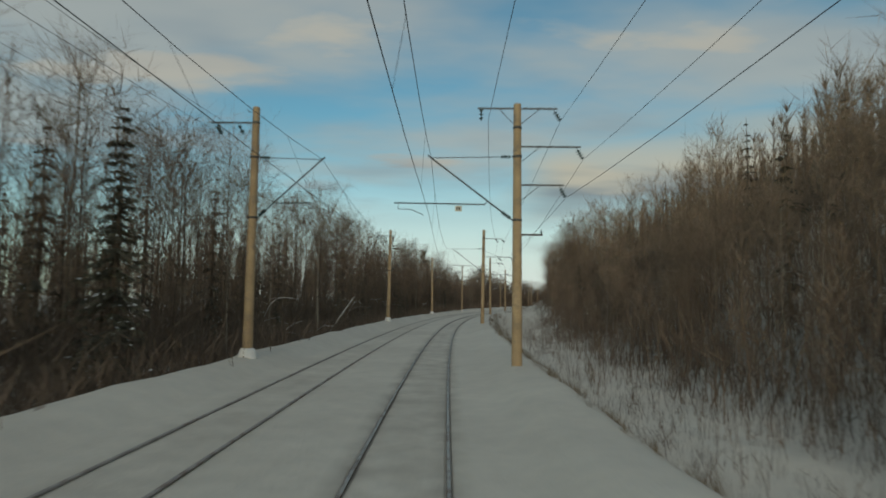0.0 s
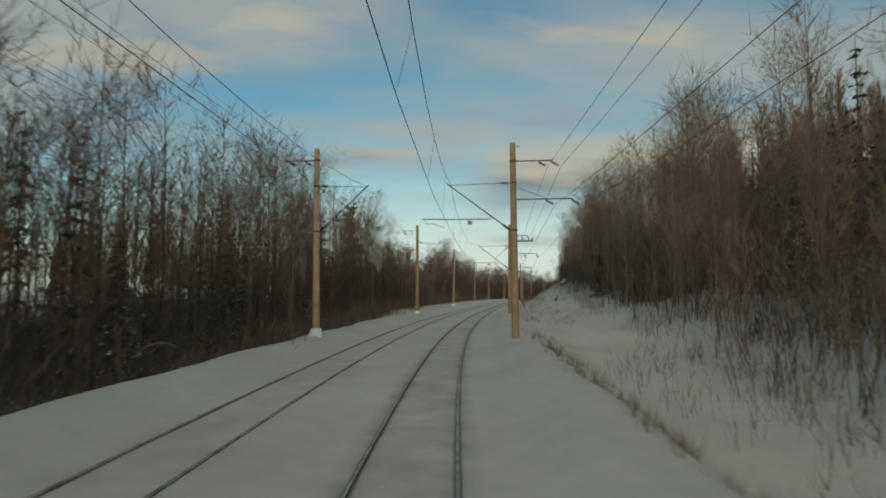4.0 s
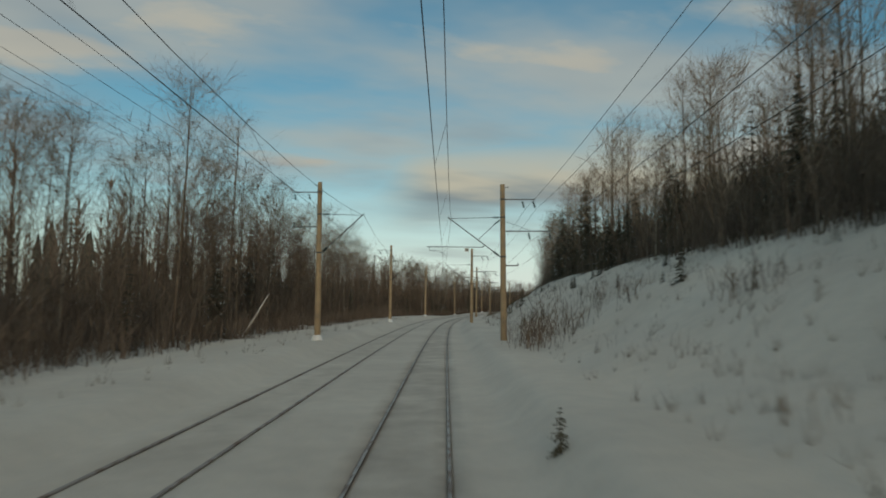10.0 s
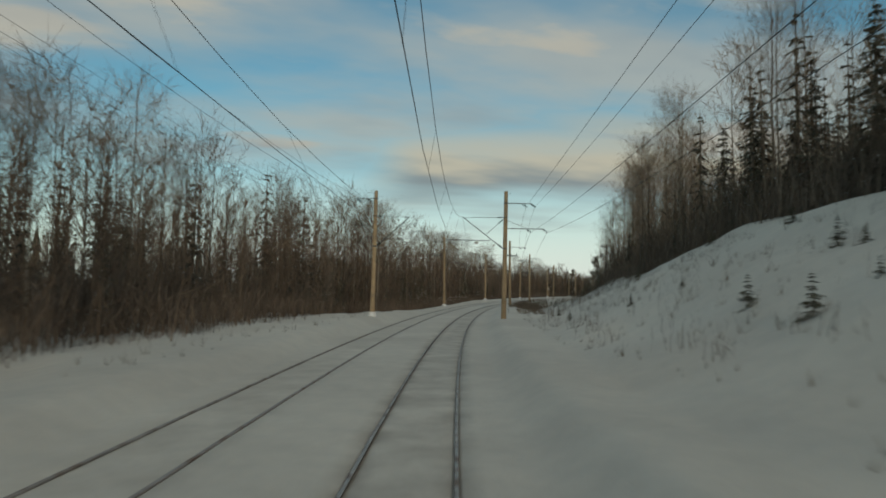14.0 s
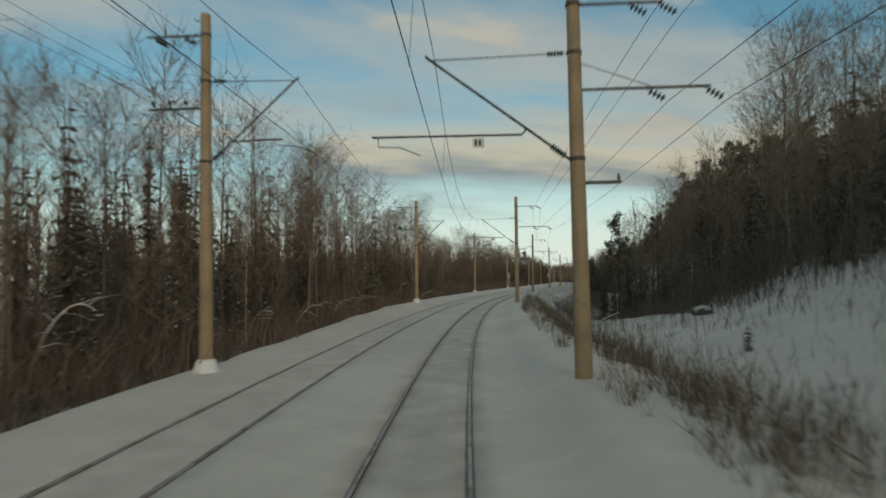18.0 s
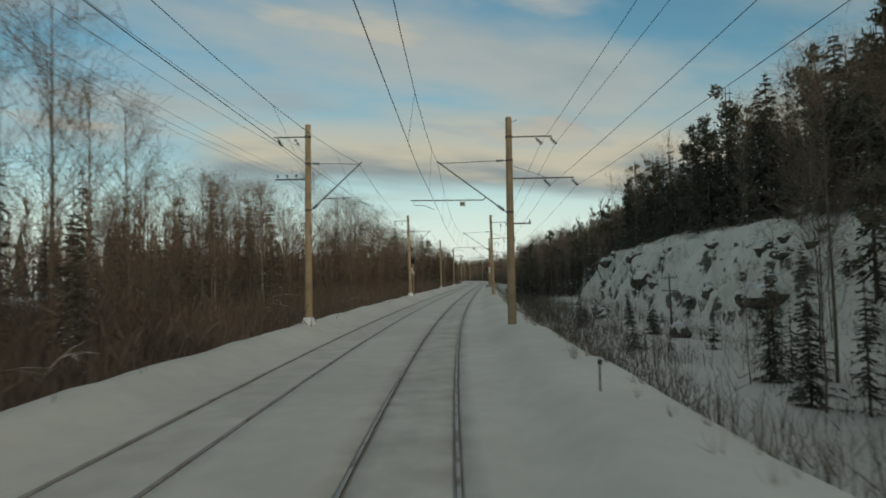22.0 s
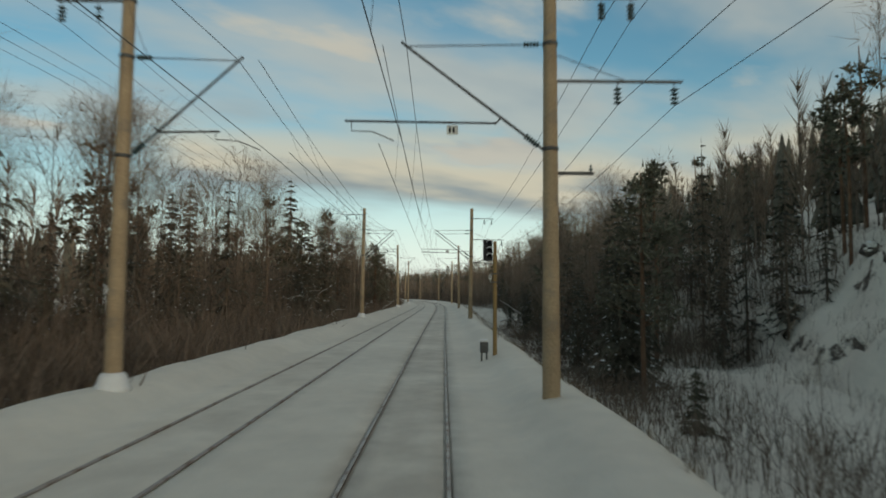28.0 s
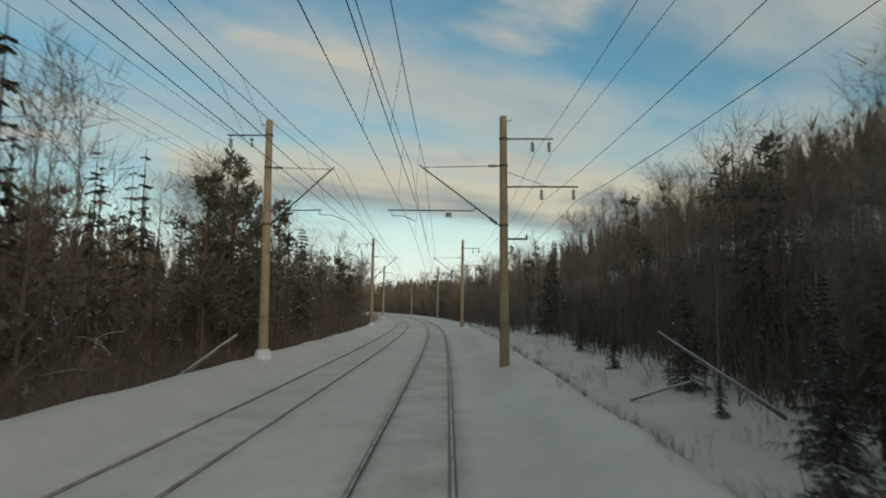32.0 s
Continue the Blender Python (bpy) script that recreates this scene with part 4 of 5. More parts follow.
LONE = [("spruce", 24, -12, 11.5), ("pine", 188, -24.5, 17.6), ("spruce", 156, -19.5, 12.8), ("spruce", 163, -18.0, 12.2), ("spruce", 388, -12.6, 9.2), ("spruce", 380, -12.4, 7.0), ("spruce", 262, 15.4, 4.6), ("spruce", 259, 16.6, 4.8), ("spruce", 377, 16.2, 3.2), ("spruce", 396, 20.0, 4.2), ("spruce", 520.5, 20.4, 4.8), ("spruce", 518, 14.0, 4.6), ("spruce", 663, 13.1, 2.6), ("spruce", 196, -19.5, 13.0), ("spruce", 199, -18.5, 11.0), ("spruce", 494, -22, 13.8), ("spruce", 521, -26, 15.0), ("spruce", 543, -22.5, 14.3), ("spruce", 586, -27, 13.6), ("bare", 536, -20.5, 17.5), ("bare", 628, -20, 18.5), ("spruce", 624, -27, 16.5), ("spruce", 692, -19, 15.0),
        ("spruce", 579, -18, 16.2), ("spruce", 630, -17.6, 17.5), ("pine", 656, -18.4, 16.6), ("spruce", 642, -15.5, 11.5), ("spruce", 445, 13.7, 7.8),
        ("spruce", 597, 12, 13.2), ("spruce", 599, 13.4, 13.5), ("pine", 594, 12.6, 13.8), ("spruce", 604, 10.8, 8.0), ("spruce", 612, 10.2, 6.0),
        ("spruce", 622, 11.0, 7.0), ("spruce", 633, 10.5, 6.5), ("spruce", 650, 10.4, 5.0), ("bare", 236, -14.5, 15.5), ("bare", 246, -15, 16),
        ("bare", 512, -18, 16.5), ("bare", 530, -16.5, 15.5), ("bare", 538, -19, 16.5), ("bare", 552, -17, 16.5), ("bare", 562, -20, 16), ("bare", 574, -18, 15.5),
        ("spruce", 672, 15.0, 7.5), ("spruce", 684, 14.0, 4.2), ("spruce", 699, 15.0, 5.5), ("spruce", 656, 13.8, 6.5), ("spruce", 650, 13.6, 12.0), ("bare", 694, 17.5, 15.5), ("bare", 703, 18.5, 16), ("bare", 711, 17.5, 15), ("bare", 719, 19, 16), ("spruce", 726, 18, 14)]
for i, (kind, s, o, h) in enumerate(LONE):
    plant(kind, i % 6, s, o, h, i * 1.7)
plant("bare", 3, 289.6, -14.6, 13.5, 0.6, True)
SAPLINGS = [(278.2, 7.1, 0.7), (283.6, 8.8, 1.3), (280.7, 9.0, 0.8), (276.5, 7.8, 1.15), (275.3, 8.0, 0.9), (276.3, 9.3, 2.1), (282.2, 13.2, 0.9), (279.3, 12.0, 1.0), (276.8, 11.0, 0.6),
            (299.3, 12.1, 1.0), (276, 5.3, 0.5), (227.3, 10.6, 1.1), (229.2, 10.5, 0.6), (234.2, 13.2, 1.3), (255, 11.6, 1.2), (361, 9.6, 1.0), (380, 9.4, 0.9), (367, 9.5, 0.7)]
for i, (s, o, h) in enumerate(SAPLINGS):
    plant("sapling", i % 4, s, o, h, i * 1.3)
for i in range(30):
    s = rng.uniform(286, 340) if i % 2 else rng.uniform(236, 270)
    o = rng.uniform(6.5, 14.5)
    plant("sapling", i % 4, s, o, rng.uniform(0.4, 1.2), i * 2.3)
plant("sapling", 2, 211, 2.55, 0.8, 1.0)
for i in range(46):
    s, o = rng.uniform(440, 600), rng.uniform(9, 31)
    plant("sapling" if i % 3 else "bare", i % 4, s, o, rng.uniform(1.0, 3.6), i * 2.3)

crowd = {(k, w, i): [] for k in MAKERS for w in (False, True) for i in range(8)}
deep = []
single = {"bare": 0, "spruce": 0, "pine": 0}
for right in (True, False):
    edge, tall = (edge_right, tall_right) if right else (edge_left, tall_left)
    count = 3600 if right else 4200
    ss = np.where(rng.uniform(0, 1, count) < 0.77, rng.uniform(-5, 700, count), rng.uniform(700, 960, count))
    depth = rng.uniform(0, 1, count) ** 1.25 * np.where(ss < 700, 34, 46)
    for s, d in zip(ss, depth):
        o = float(edge(s)) + d + rng.normal(0, 0.5)
        ev, pi = mix(s, right)
        ev = ev * 0.3 if right and s < 200 and d < 6 else ev
        u = rng.uniform()
        kind = "spruce" if u < ev else "pine" if u < ev + pi else "bare"
        h = float(tall(s)) * rng.uniform(0.72, 1.12) * (0.85 if d < 2.5 else 1.0)
        under = kind == "bare" and rng.uniform() < 0.58
        if under:
            h = float(tall(s)) * rng.uniform(0.3, 0.75)
        if right and s < 125:
            h *= float(np.interp(d, [0, 9], [0.55, 1.0]))
        if kind == "spruce" and d < 5 and not (s > 590 and not right or right and (268 < s < 345 or 490 < s < 640)):
            h *= rng.uniform(0.35, 0.62)
        elif kind == "spruce":
            h *= rng.uniform(0.5, 0.88 if right and 235 < s < 345 else 1.03)
        o = o if right else -o
        turn = rng.uniform(0, 6.28)
        if not under and d < 5 and 12 < s < 690 and single[kind] < {"bare": 270, "spruce": 170, "pine": 50}[kind] and rng.uniform() < 0.62:
            single[kind] += 1
            plant(kind, int(rng.integers(6)), s, o, h, turn, kind == "bare" and rng.uniform() < 0.3)
        elif d < 15 or kind != "bare":
            crowd[kind, right, int(rng.integers(5, 8) if under else rng.integers(5 if kind == "bare" else 8))].append((s, o, turn, h / 12))
        else:
            deep.append((s, o, turn, h / 12))
# the woods go on behind, in simpler trees
bare_far = Shape()
gfar = np.random.default_rng(5)
for i in range(72):
    a, q = gfar.uniform(0, 6.28), gfar.uniform(0.25, 0.9)
    p = np.array([0, 0, 12 * q])
    reach = 12 * (0.05 + 0.14 * (1 - q))
    sliver(bare_far, p, p + np.array([np.cos(a), np.sin(a), 1.9]) * reach * gfar.uniform(0.5, 1.0), 0.042, gfar)
bare_far.spike((0, 0, -0.5), (0, 0, 12), 0.09)
spruce_far = Shape()
for q, w, h in ((0.08, 2.0, 5.2), (0.33, 1.5, 4.6), (0.6, 0.95, 4.8)):
    k = np.arange(7) / 7 * 2 * np.pi
    ring = np.column_stack([np.cos(k) * w * (1 + 0.25 * np.sin(k * 3)), np.sin(k) * w, 12 * q + 0.5 * np.sin(k * 4)])
    spruce_far.add(np.vstack([ring, [0, 0, 12 * q + h]]), [(i, (i + 1) % 7, 7) for i in range(7)])
for right in (True, False):
    edge, tall = (edge_right, tall_right) if right else (edge_left, tall_left)
    n, near = (6200, 4700) if right else (3200, 1700)
    s = np.concatenate([rng.uniform(-30, 1000, near), rng.uniform(940, 1480, n - near)])
    o = edge(s) + np.where(s < 960, 32, 0) + rng.uniform(0, 85, n)
    o = o if right else -o
    ev = np.array([mix(q, right)[0] for q in s])
    green = rng.uniform(0, 1, n) < ev
    for shape, pick, mat, name, label in ((bare_far, ~green, TWIG, "birch_wood", "leafless birch wood deep behind the forest edge"), (spruce_far, green, NEEDLE, "spruce_wood", "dark spruces deep in the forest")):
        q = s[pick]
        v, f = scatter(*shape.arrays(), spot(q, o[pick], ground_z(q, o[pick])), rng.uniform(0, 6.28, len(q)), tall(q) / 12 * rng.uniform(0.6, 1.0, len(q)))
        tagged(new(name, mesh_of(name, v, np.ascontiguousarray(f), [mat])), label, "forest", kind="stuff")
rows = np.array(deep)
v, f = scatter(*bare_far.arrays(), spot(rows[:, 0], rows[:, 1], ground_z(rows[:, 0], rows[:, 1])), rows[:, 2], rows[:, 3])
tagged(new("birch_wood", mesh_of("birch_wood", v, np.ascontiguousarray(f), [TWIG])), "leafless birches in the depth of the forest", "forest", kind="stuff")
WOODS = {"bare": ("birch_wood", "dense leafless brown birch wood behind the forest edge"), "spruce": ("spruce_wood", "dark snowy spruces standing among the birches"), "pine": ("pine_wood", "tall ragged pines standing in the forest")}
for kind in MAKERS:
    for right in (True, False):
        layers = {0: [], 1: [], 2: []}
        for i in range(8):
            rows = np.array(crowd[kind, right, i]).reshape(-1, 4)
            if not len(rows):
                continue
            places = spot(rows[:, 0], rows[:, 1], ground_z(rows[:, 0], rows[:, 1]) - 0.05)
            for j, arr in enumerate(COARSE[kind][i]):
                if arr is not None:
                    layers[j].append(scatter(arr[0], arr[1], places, rows[:, 2], rows[:, 3]))
        vs, fs, ix, n = [], [], [], 0
        for j, parts in layers.items():
            for v, f in parts:
                vs.append(v), fs.append(f + n), ix.append(np.full(len(f), j))
                n += len(v)
        if n:
            name, label = WOODS[kind]
            me = mesh_of(name, np.concatenate(vs), np.ascontiguousarray(np.concatenate(fs)), [*MATS[kind], SNOW], np.concatenate(ix))
            tagged(new(name, me), label, "forest", kind="stuff")


# ---- brush ----
def bush(seed, stems, thick=0.008):
    g = np.random.default_rng(seed)
    b = Shape()
    for i in range(stems):
        p = np.append(g.normal(0, 0.35, 2), -0.1)
        d = np.append(g.normal(0, 0.16, 2), 1)
        h = g.uniform(0.5, 1.0)
        sliver(b, p, p + d * h, thick, g)
        for j in range(2):
            c = p + d * h * g.uniform(0.2, 0.95)
            sliver(b, c, c + np.append(g.normal(0, 0.16, 2), g.uniform(0.15, 0.45)), thick * 0.8, g)
    return b.arrays()


def thicket(name, label, mat, lots, protos):
    """lots: rows of s, o, size."""
    lots = np.array(lots)
    vs, fs, n = [], [], 0
    which = rng.integers(len(protos), size=len(lots))
    for i, (v, f) in enumerate(protos):
        r = lots[which == i]
        if len(r):
            a, b = scatter(v, f, spot(r[:, 0], r[:, 1], ground_z(r[:, 0], r[:, 1])), rng.uniform(0, 6.28, len(r)), r[:, 2])
            vs.append(a), fs.append(b + n)
            n += len(a)
    tagged(new(name, mesh_of(name, np.concatenate(vs), np.ascontiguousarray(np.concatenate(fs)), [mat])), label, "bushes", kind="stuff")


def strip(a, b, count, near, far, low, high, side):
    """Random lots along the track from a to b, at distances from the track between near and far."""
    s = rng.uniform(a, b, count)
    return np.column_stack([s, side * rng.uniform(near, far, count), rng.uniform(low, high, count)])


BUSHES = [bush(100 + i, 6, 0.0095) for i in range(6)]
lots = [strip(-10, 115, 420, 8.0, 14, 0.6, 1.8, 1), strip(-10, 115, 420, 12, 18, 1.0, 2.6, 1), strip(120, 440, 1400, 18, 30, 2.0, 4.5, 1), strip(-10, 150, 3000, 9.2, 17, 0.8, 3.2, -1), strip(150, 345, 2600, 12.5, 20, 0.8, 2.8, -1),
        strip(350, 470, 2600, 9.2, 17, 0.8, 3.0, -1), strip(455, 610, 4600, 9.2, 19, 1.0, 3.4, -1), strip(610, 760, 2600, 9.2, 16, 0.8, 2.6, -1),
        strip(120, 190, 220, 11, 16, 0.8, 2.0, 1), strip(190, 340, 420, 6, 15, 0.3, 0.9, 1), strip(335, 430, 420, 6.0, 18, 0.5, 1.5, 1), strip(360, 394, 230, 4.5, 7.5, 0.6, 1.4, 1),
        strip(430, 640, 900, 7, 28, 0.6, 2.2, 1), strip(440, 640, 420, 7.5, 13, 0.9, 2.6, 1), strip(482, 600, 520, 10, 17, 1.2, 2.8, 1), strip(218, 220.5, 9, 9.2, 10.2, 1.0, 1.7, 1), strip(590, 650, 350, 8.5, 15, 0.8, 2.6, 1), strip(640, 750, 150, 8, 16, 0.5, 1.3, 1), strip(640, 740, 700, 17, 26, 1.2, 3.2, 1), strip(740, 900, 800, 13, 24, 1.5, 3.5, 1), strip(190, 340, 1300, 15.5, 24, 1.0, 3.0, 1), strip(340, 440, 900, 16, 24, 1.0, 3.0, 1), strip(232, 239, 16, 5.9, 7.8, 1.6, 2.9, 1), strip(500, 610, 260, 33, 40, 0.8, 2.0, 1), strip(492, 615, 420, 23, 34, 0.6, 2.2, 1), strip(492, 615, 700, 25, 37, 0.4, 1.3, 1), strip(231, 237, 26, 4.9, 6.2, 1.3, 2.0, 1), strip(229, 238, 12, 9.0, 10.2, 1.0, 1.7, 1)]
thicket("brush", "brown leafless brush along the embankment foot", BRUSH, np.vstack(lots), BUSHES)
DENSE = [bush(120 + i, 13, 0.0075) for i in range(5)]
lots = [strip(-10, 150, 1100, 14, 30, 2.5, 5.5, -1), strip(150, 350, 1300, 15.5, 30, 2.5, 5.5, -1), strip(350, 480, 900, 13.5, 28, 2.5, 5.5, -1), strip(470, 960, 3000, 13, 32, 2.5, 5.5, -1),
        strip(-10, 125, 1300, 15, 32, 2.0, 5.5, 1), strip(-10, 125, 900, 32, 62, 3.0, 6.0, 1), strip(120, 450, 1500, 19, 34, 2.5, 5.0, 1), strip(128, 240, 900, 14.6, 22, 1.6, 4.4, 1), strip(115, 345, 1700, 18, 42, 3.0, 6.5, 1), strip(608, 650, 300, 15, 34, 2.5, 5.5, 1), strip(650, 740, 1600, 18, 36, 2.5, 5.5, 1), strip(740, 960, 1300, 15, 34, 2.5, 5.5, 1)]
thicket("undergrowth", "dense brown leafless undergrowth below the birches", BRUSH, np.vstack(lots), DENSE)


def tuft(seed):
    g = np.random.default_rng(seed)
    b = Shape()
    for i in range(9):
        p = np.append(g.normal(0, 0.06, 2), -0.05)
        b.spike(p, p + np.append(g.normal(0, 0.16, 2), g.uniform(0.25, 0.7)), 0.006)
    return b.arrays()


TUFTS = [tuft(200 + i) for i in range(5)]
grass = [strip(-10, 120, 260, 4.3, 6.5, 0.5, 1.1, 1), strip(130, 220, 260, 4.6, 9, 0.4, 1.0, 1), strip(340, 440, 420, 4.8, 7.5, 0.6, 1.3, 1), strip(440, 700, 420, 4.8, 6.5, 0.4, 1.0, 1), strip(-10, 720, 900, 7.7, 9.6, 0.3, 0.9, -1),
         strip(-10, 120, 500, 4.0, 5.4, 0.3, 1.0, 1), strip(135, 345, 1500, 5.0, 14.5, 0.3, 0.9, 1), strip(362, 440, 500, 3.6, 6.0, 0.6, 1.5, 1), strip(440, 720, 700, 3.9, 5.6, 0.3, 0.9, 1)]
thicket("dry_grass", "dry straw-coloured grass stalks poking out of the snow", GRASS, np.vstack(grass), TUFTS)

# ---- trackside things ----
def rest(s, o):
    return float(ground_z(s, o))


def text_mesh(name, words, size, mat, parent, at):
    """Writing as a mesh of its own, standing upright and facing back along the track."""
    cu = bpy.data.curves.new(name, "FONT")
    cu.body, cu.size, cu.extrude, cu.align_x, cu.align_y = words, size, 0.002, "CENTER", "CENTER"
    ob = bpy.data.objects.new(name, cu)
    scene.collection.objects.link(ob)
    bpy.context.view_layer.update()
    me = bpy.data.meshes.new_from_object(ob)
    bpy.data.objects.remove(ob)
    me.transform(Matrix.Translation(at) @ Matrix.Rotation(radians(90), 4, "X"))
    return part(name, me, mat, parent)


def colour_light_signal(s, o):
    thing = empty("railway_signal", on_track(s, o, rest(s, o)))
    k = 2.68 - rest(s, o)
    lathe("post", [(0.088, -0.6), (0.086, 0.2), (0.078, 2.4), (0.068, k + 2.08), (0.06, k + 2.1)], YELLOWED, thing, 14, label="yellowish stained concrete post")
    box("backboard", (0.38, 0.03, 0.86), (-0.29, -0.02, k + 1.74), BLACK, thing, 0.012, "black signal backboard")
    bm = bmesh.new()
    bmesh.ops.create_cube(bm, size=1)
    bmesh.ops.scale(bm, vec=(0.25, 0.2, 0.79), verts=bm.verts)
    bmesh.ops.bevel(bm, geom=bm.edges[:], offset=0.02, segments=2, affect="EDGES")
    bmesh.ops.translate(bm, vec=(-0.26, 0.11, k + 1.74), verts=bm.verts)
    part("lamp_case", bm, BLACK, thing, "black lamp housing")
    for i in range(3):
        z = k + 2.0 - 0.26 * i
        a = np.linspace(math.radians(-20), math.radians(200), 14)
        v, f = [], []
        for q, (r, y) in enumerate(((0.106, -0.03), (0.114, -0.26), (0.108, -0.26), (0.100, -0.03))):
            v += [(-0.23 + r * math.cos(t), y if t < 9 else y, z + r * math.sin(t)) for t in a]
        n = len(a)
        for q in range(4):
            w = (q + 1) % 4
            f += [(q * n + j, q * n + j + 1, w * n + j + 1, w * n + j) for j in range(n - 1)]
        hood = part("hood", mesh_of("hood", v, f, [BLACK]), None, thing, "deep black lamp hood")
        a = np.linspace(math.radians(25), math.radians(155), 10)
        v, f = [], []
        for r, y in ((0.116, -0.04), (0.118, -0.26), (0.142, -0.24), (0.145, -0.06)):
            v += [(-0.23 + r * math.cos(t), y, z + r * math.sin(t)) for t in a]
        n = len(a)
        for q in range(3):
            f += [(q * n + j, q * n + j + 1, (q + 1) * n + j + 1, (q + 1) * n + j) for j in range(n - 1)]
        part("snow", mesh_of("snow", v, f, [SNOW], smooth=True), None, hood, "snow lying on the hood")
        lathe("lens", [(0.0, 0.0), (0.07, 0.012), (0.09, 0.03), (0.09, 0.05)], LENS, thing, 14, (-0.23, -0.06, z), (0, 1, 0), "unlit dark signal lens")
    pipe("bracket", [(-0.42, -0.05, k + 1.22), (-0.1, -0.05, k + 1.2)], 0.02, GALV, thing, 6)
    pipe("bracket", [(-0.42, 0.0, k + 1.27), (-0.42, -0.05, k + 1.19)], 0.018, GALV, thing, 6)
    arm = pipe("plate_holder", [(-0.09, -0.04, k + 0.80), (-0.19, -0.05, k + 0.80), (-0.19, -0.05, k + 0.47), (-0.09, -0.04, k + 0.47)], 0.012, PLATE, thing, 5)
    plate = box("number_plate", (0.115, 0.012, 0.17), (-0.2, -0.07, k + 0.66), PLATE, thing, 0.003, "small white plate with a black figure six")
    text_mesh("figure", "6", 0.17, BLACK, plate, (-0.2, -0.080, k + 0.66))
    for z in (0.8, 0.47):
        lathe("band", [(0.080, k + z - 0.025), (0.084, k + z - 0.02), (0.084, k + z + 0.02), (0.080, k + z + 0.025)], GALV, thing, 12)
    return tagged(thing, "unlit three-lamp railway signal with snow on its hoods", "railway signal")


colour_light_signal(581.2, 2.72)


def cabinet(s, o, wide, high):
    z = rest(s, o)
    thing = empty("relay_cabinet", on_track(s, o, z))
    for x in (-wide * 0.3, wide * 0.3):
        box("leg", (0.07, 0.07, 0.5), (x, 0, 0.05), GALV, thing, 0.005)
    box("body", (wide, wide * 0.7, high), (0, 0, 0.3 + high / 2), GALV, thing, 0.02, "grey steel box")
    box("door", (wide * 0.86, 0.02, high * 0.86), (0, -wide * 0.35 - 0.008, 0.3 + high / 2), GALV, thing, 0.005)
    box("snow", (wide * 1.06, wide * 0.76, 0.12), (0, 0, 0.35 + high), SNOW, thing, 0.045, "thick cap of snow")
    return tagged(thing, "small grey trackside cabinet under a cap of snow", "cabinet")


cabinet(581.0, 2.28, 0.32, 0.42)


def telegraph_post(s, o, tall, tilt, arms):
    thing = empty("telegraph_post", on_track(s, o, rest(s, o)) @ Matrix.Rotation(radians(tilt), 4, "Y"))
    lathe("post", [(0.13, -0.6), (0.125, 0.1), (0.10, tall * 0.6), (0.085, tall - 0.1), (0.05, tall)], WOOD, thing, 10)
    for i in range(arms):
        z = tall - 0.5 - 1.55 * i
        beam = box("crossarm", (1.9, 0.09, 0.11), (0, -0.1, z), WOOD, thing, 0.01)
        for x in (-0.85, -0.5, 0.5, 0.85):
            lathe("pin_insulator", [(0.012, 0), (0.012, 0.12), (0.05, 0.13), (0.055, 0.2), (0.03, 0.25), (0.0, 0.26)], GLASSY, beam, 8, (x, -0.1, z + 0.05))
        box("snow", (1.86, 0.08, 0.035), (0, -0.1, z + 0.075), SNOW, thing, 0.012)
    return tagged(thing, "old grey wooden telegraph post with crossarms standing in snow", "telegraph post", "old telegraph line")


telegraph_post(384, 17.8, 7.0, 2, 2)
telegraph_post(517, 24.7, 6.3, -1, 2)
telegraph_post(591, 29.5, 4.8, -20, 1)


def marker(s, o, tall):
    thing = empty("marker_stake", on_track(s, o, rest(s, o)))
    box("stake", (0.032, 0.032, tall + 0.3), (0, 0, tall / 2 - 0.15), WOOD, thing, 0.006)
    box("tag", (0.08, 0.015, 0.09), (0, -0.035, tall - 0.05), BLACK, thing, 0.004, "small black tag")
    return tagged(thing, "short wooden marker stake with a black tag in snow", "marker stake", "marker stakes on the shoulder")


for s, o, h in ((173, 3.1, 0.5), (451, 3.55, 0.62), (518, 3.0, 0.6), (497, 4.2, 0.5), (342, 3.9, 0.45), (590, 3.6, 0.5)):
    marker(s, o, h)


def route_board(s, o):
    """A tall narrow red and white board fixed to the mast."""
    thing = empty("signal_board", on_track(s, o, 0))
    box("board", (0.24, 0.015, 0.92), (0, 0, 3.55), PLATE, thing, 0.003, "white enamel board")
    box("cap", (0.25, 0.02, 0.2), (0, -0.012, 3.98), RED, thing, 0.003, "red upper field with snow")
    for i in range(4):
        lathe("dot", [(0.022, 0), (0.022, 0.008)], BLACK, thing, 8, (0, -0.01, 3.75 - 0.14 * i), (0, -1, 0))
    for z in (3.3, 3.8):
        pipe("bracket", [(0.0, 0.01, z), (0.33, 0.05, z)], 0.015, GALV, thing, 5)
    return tagged(thing, "narrow red and white board with black dots on a mast", "sign")


route_board(517.4, 3.0)


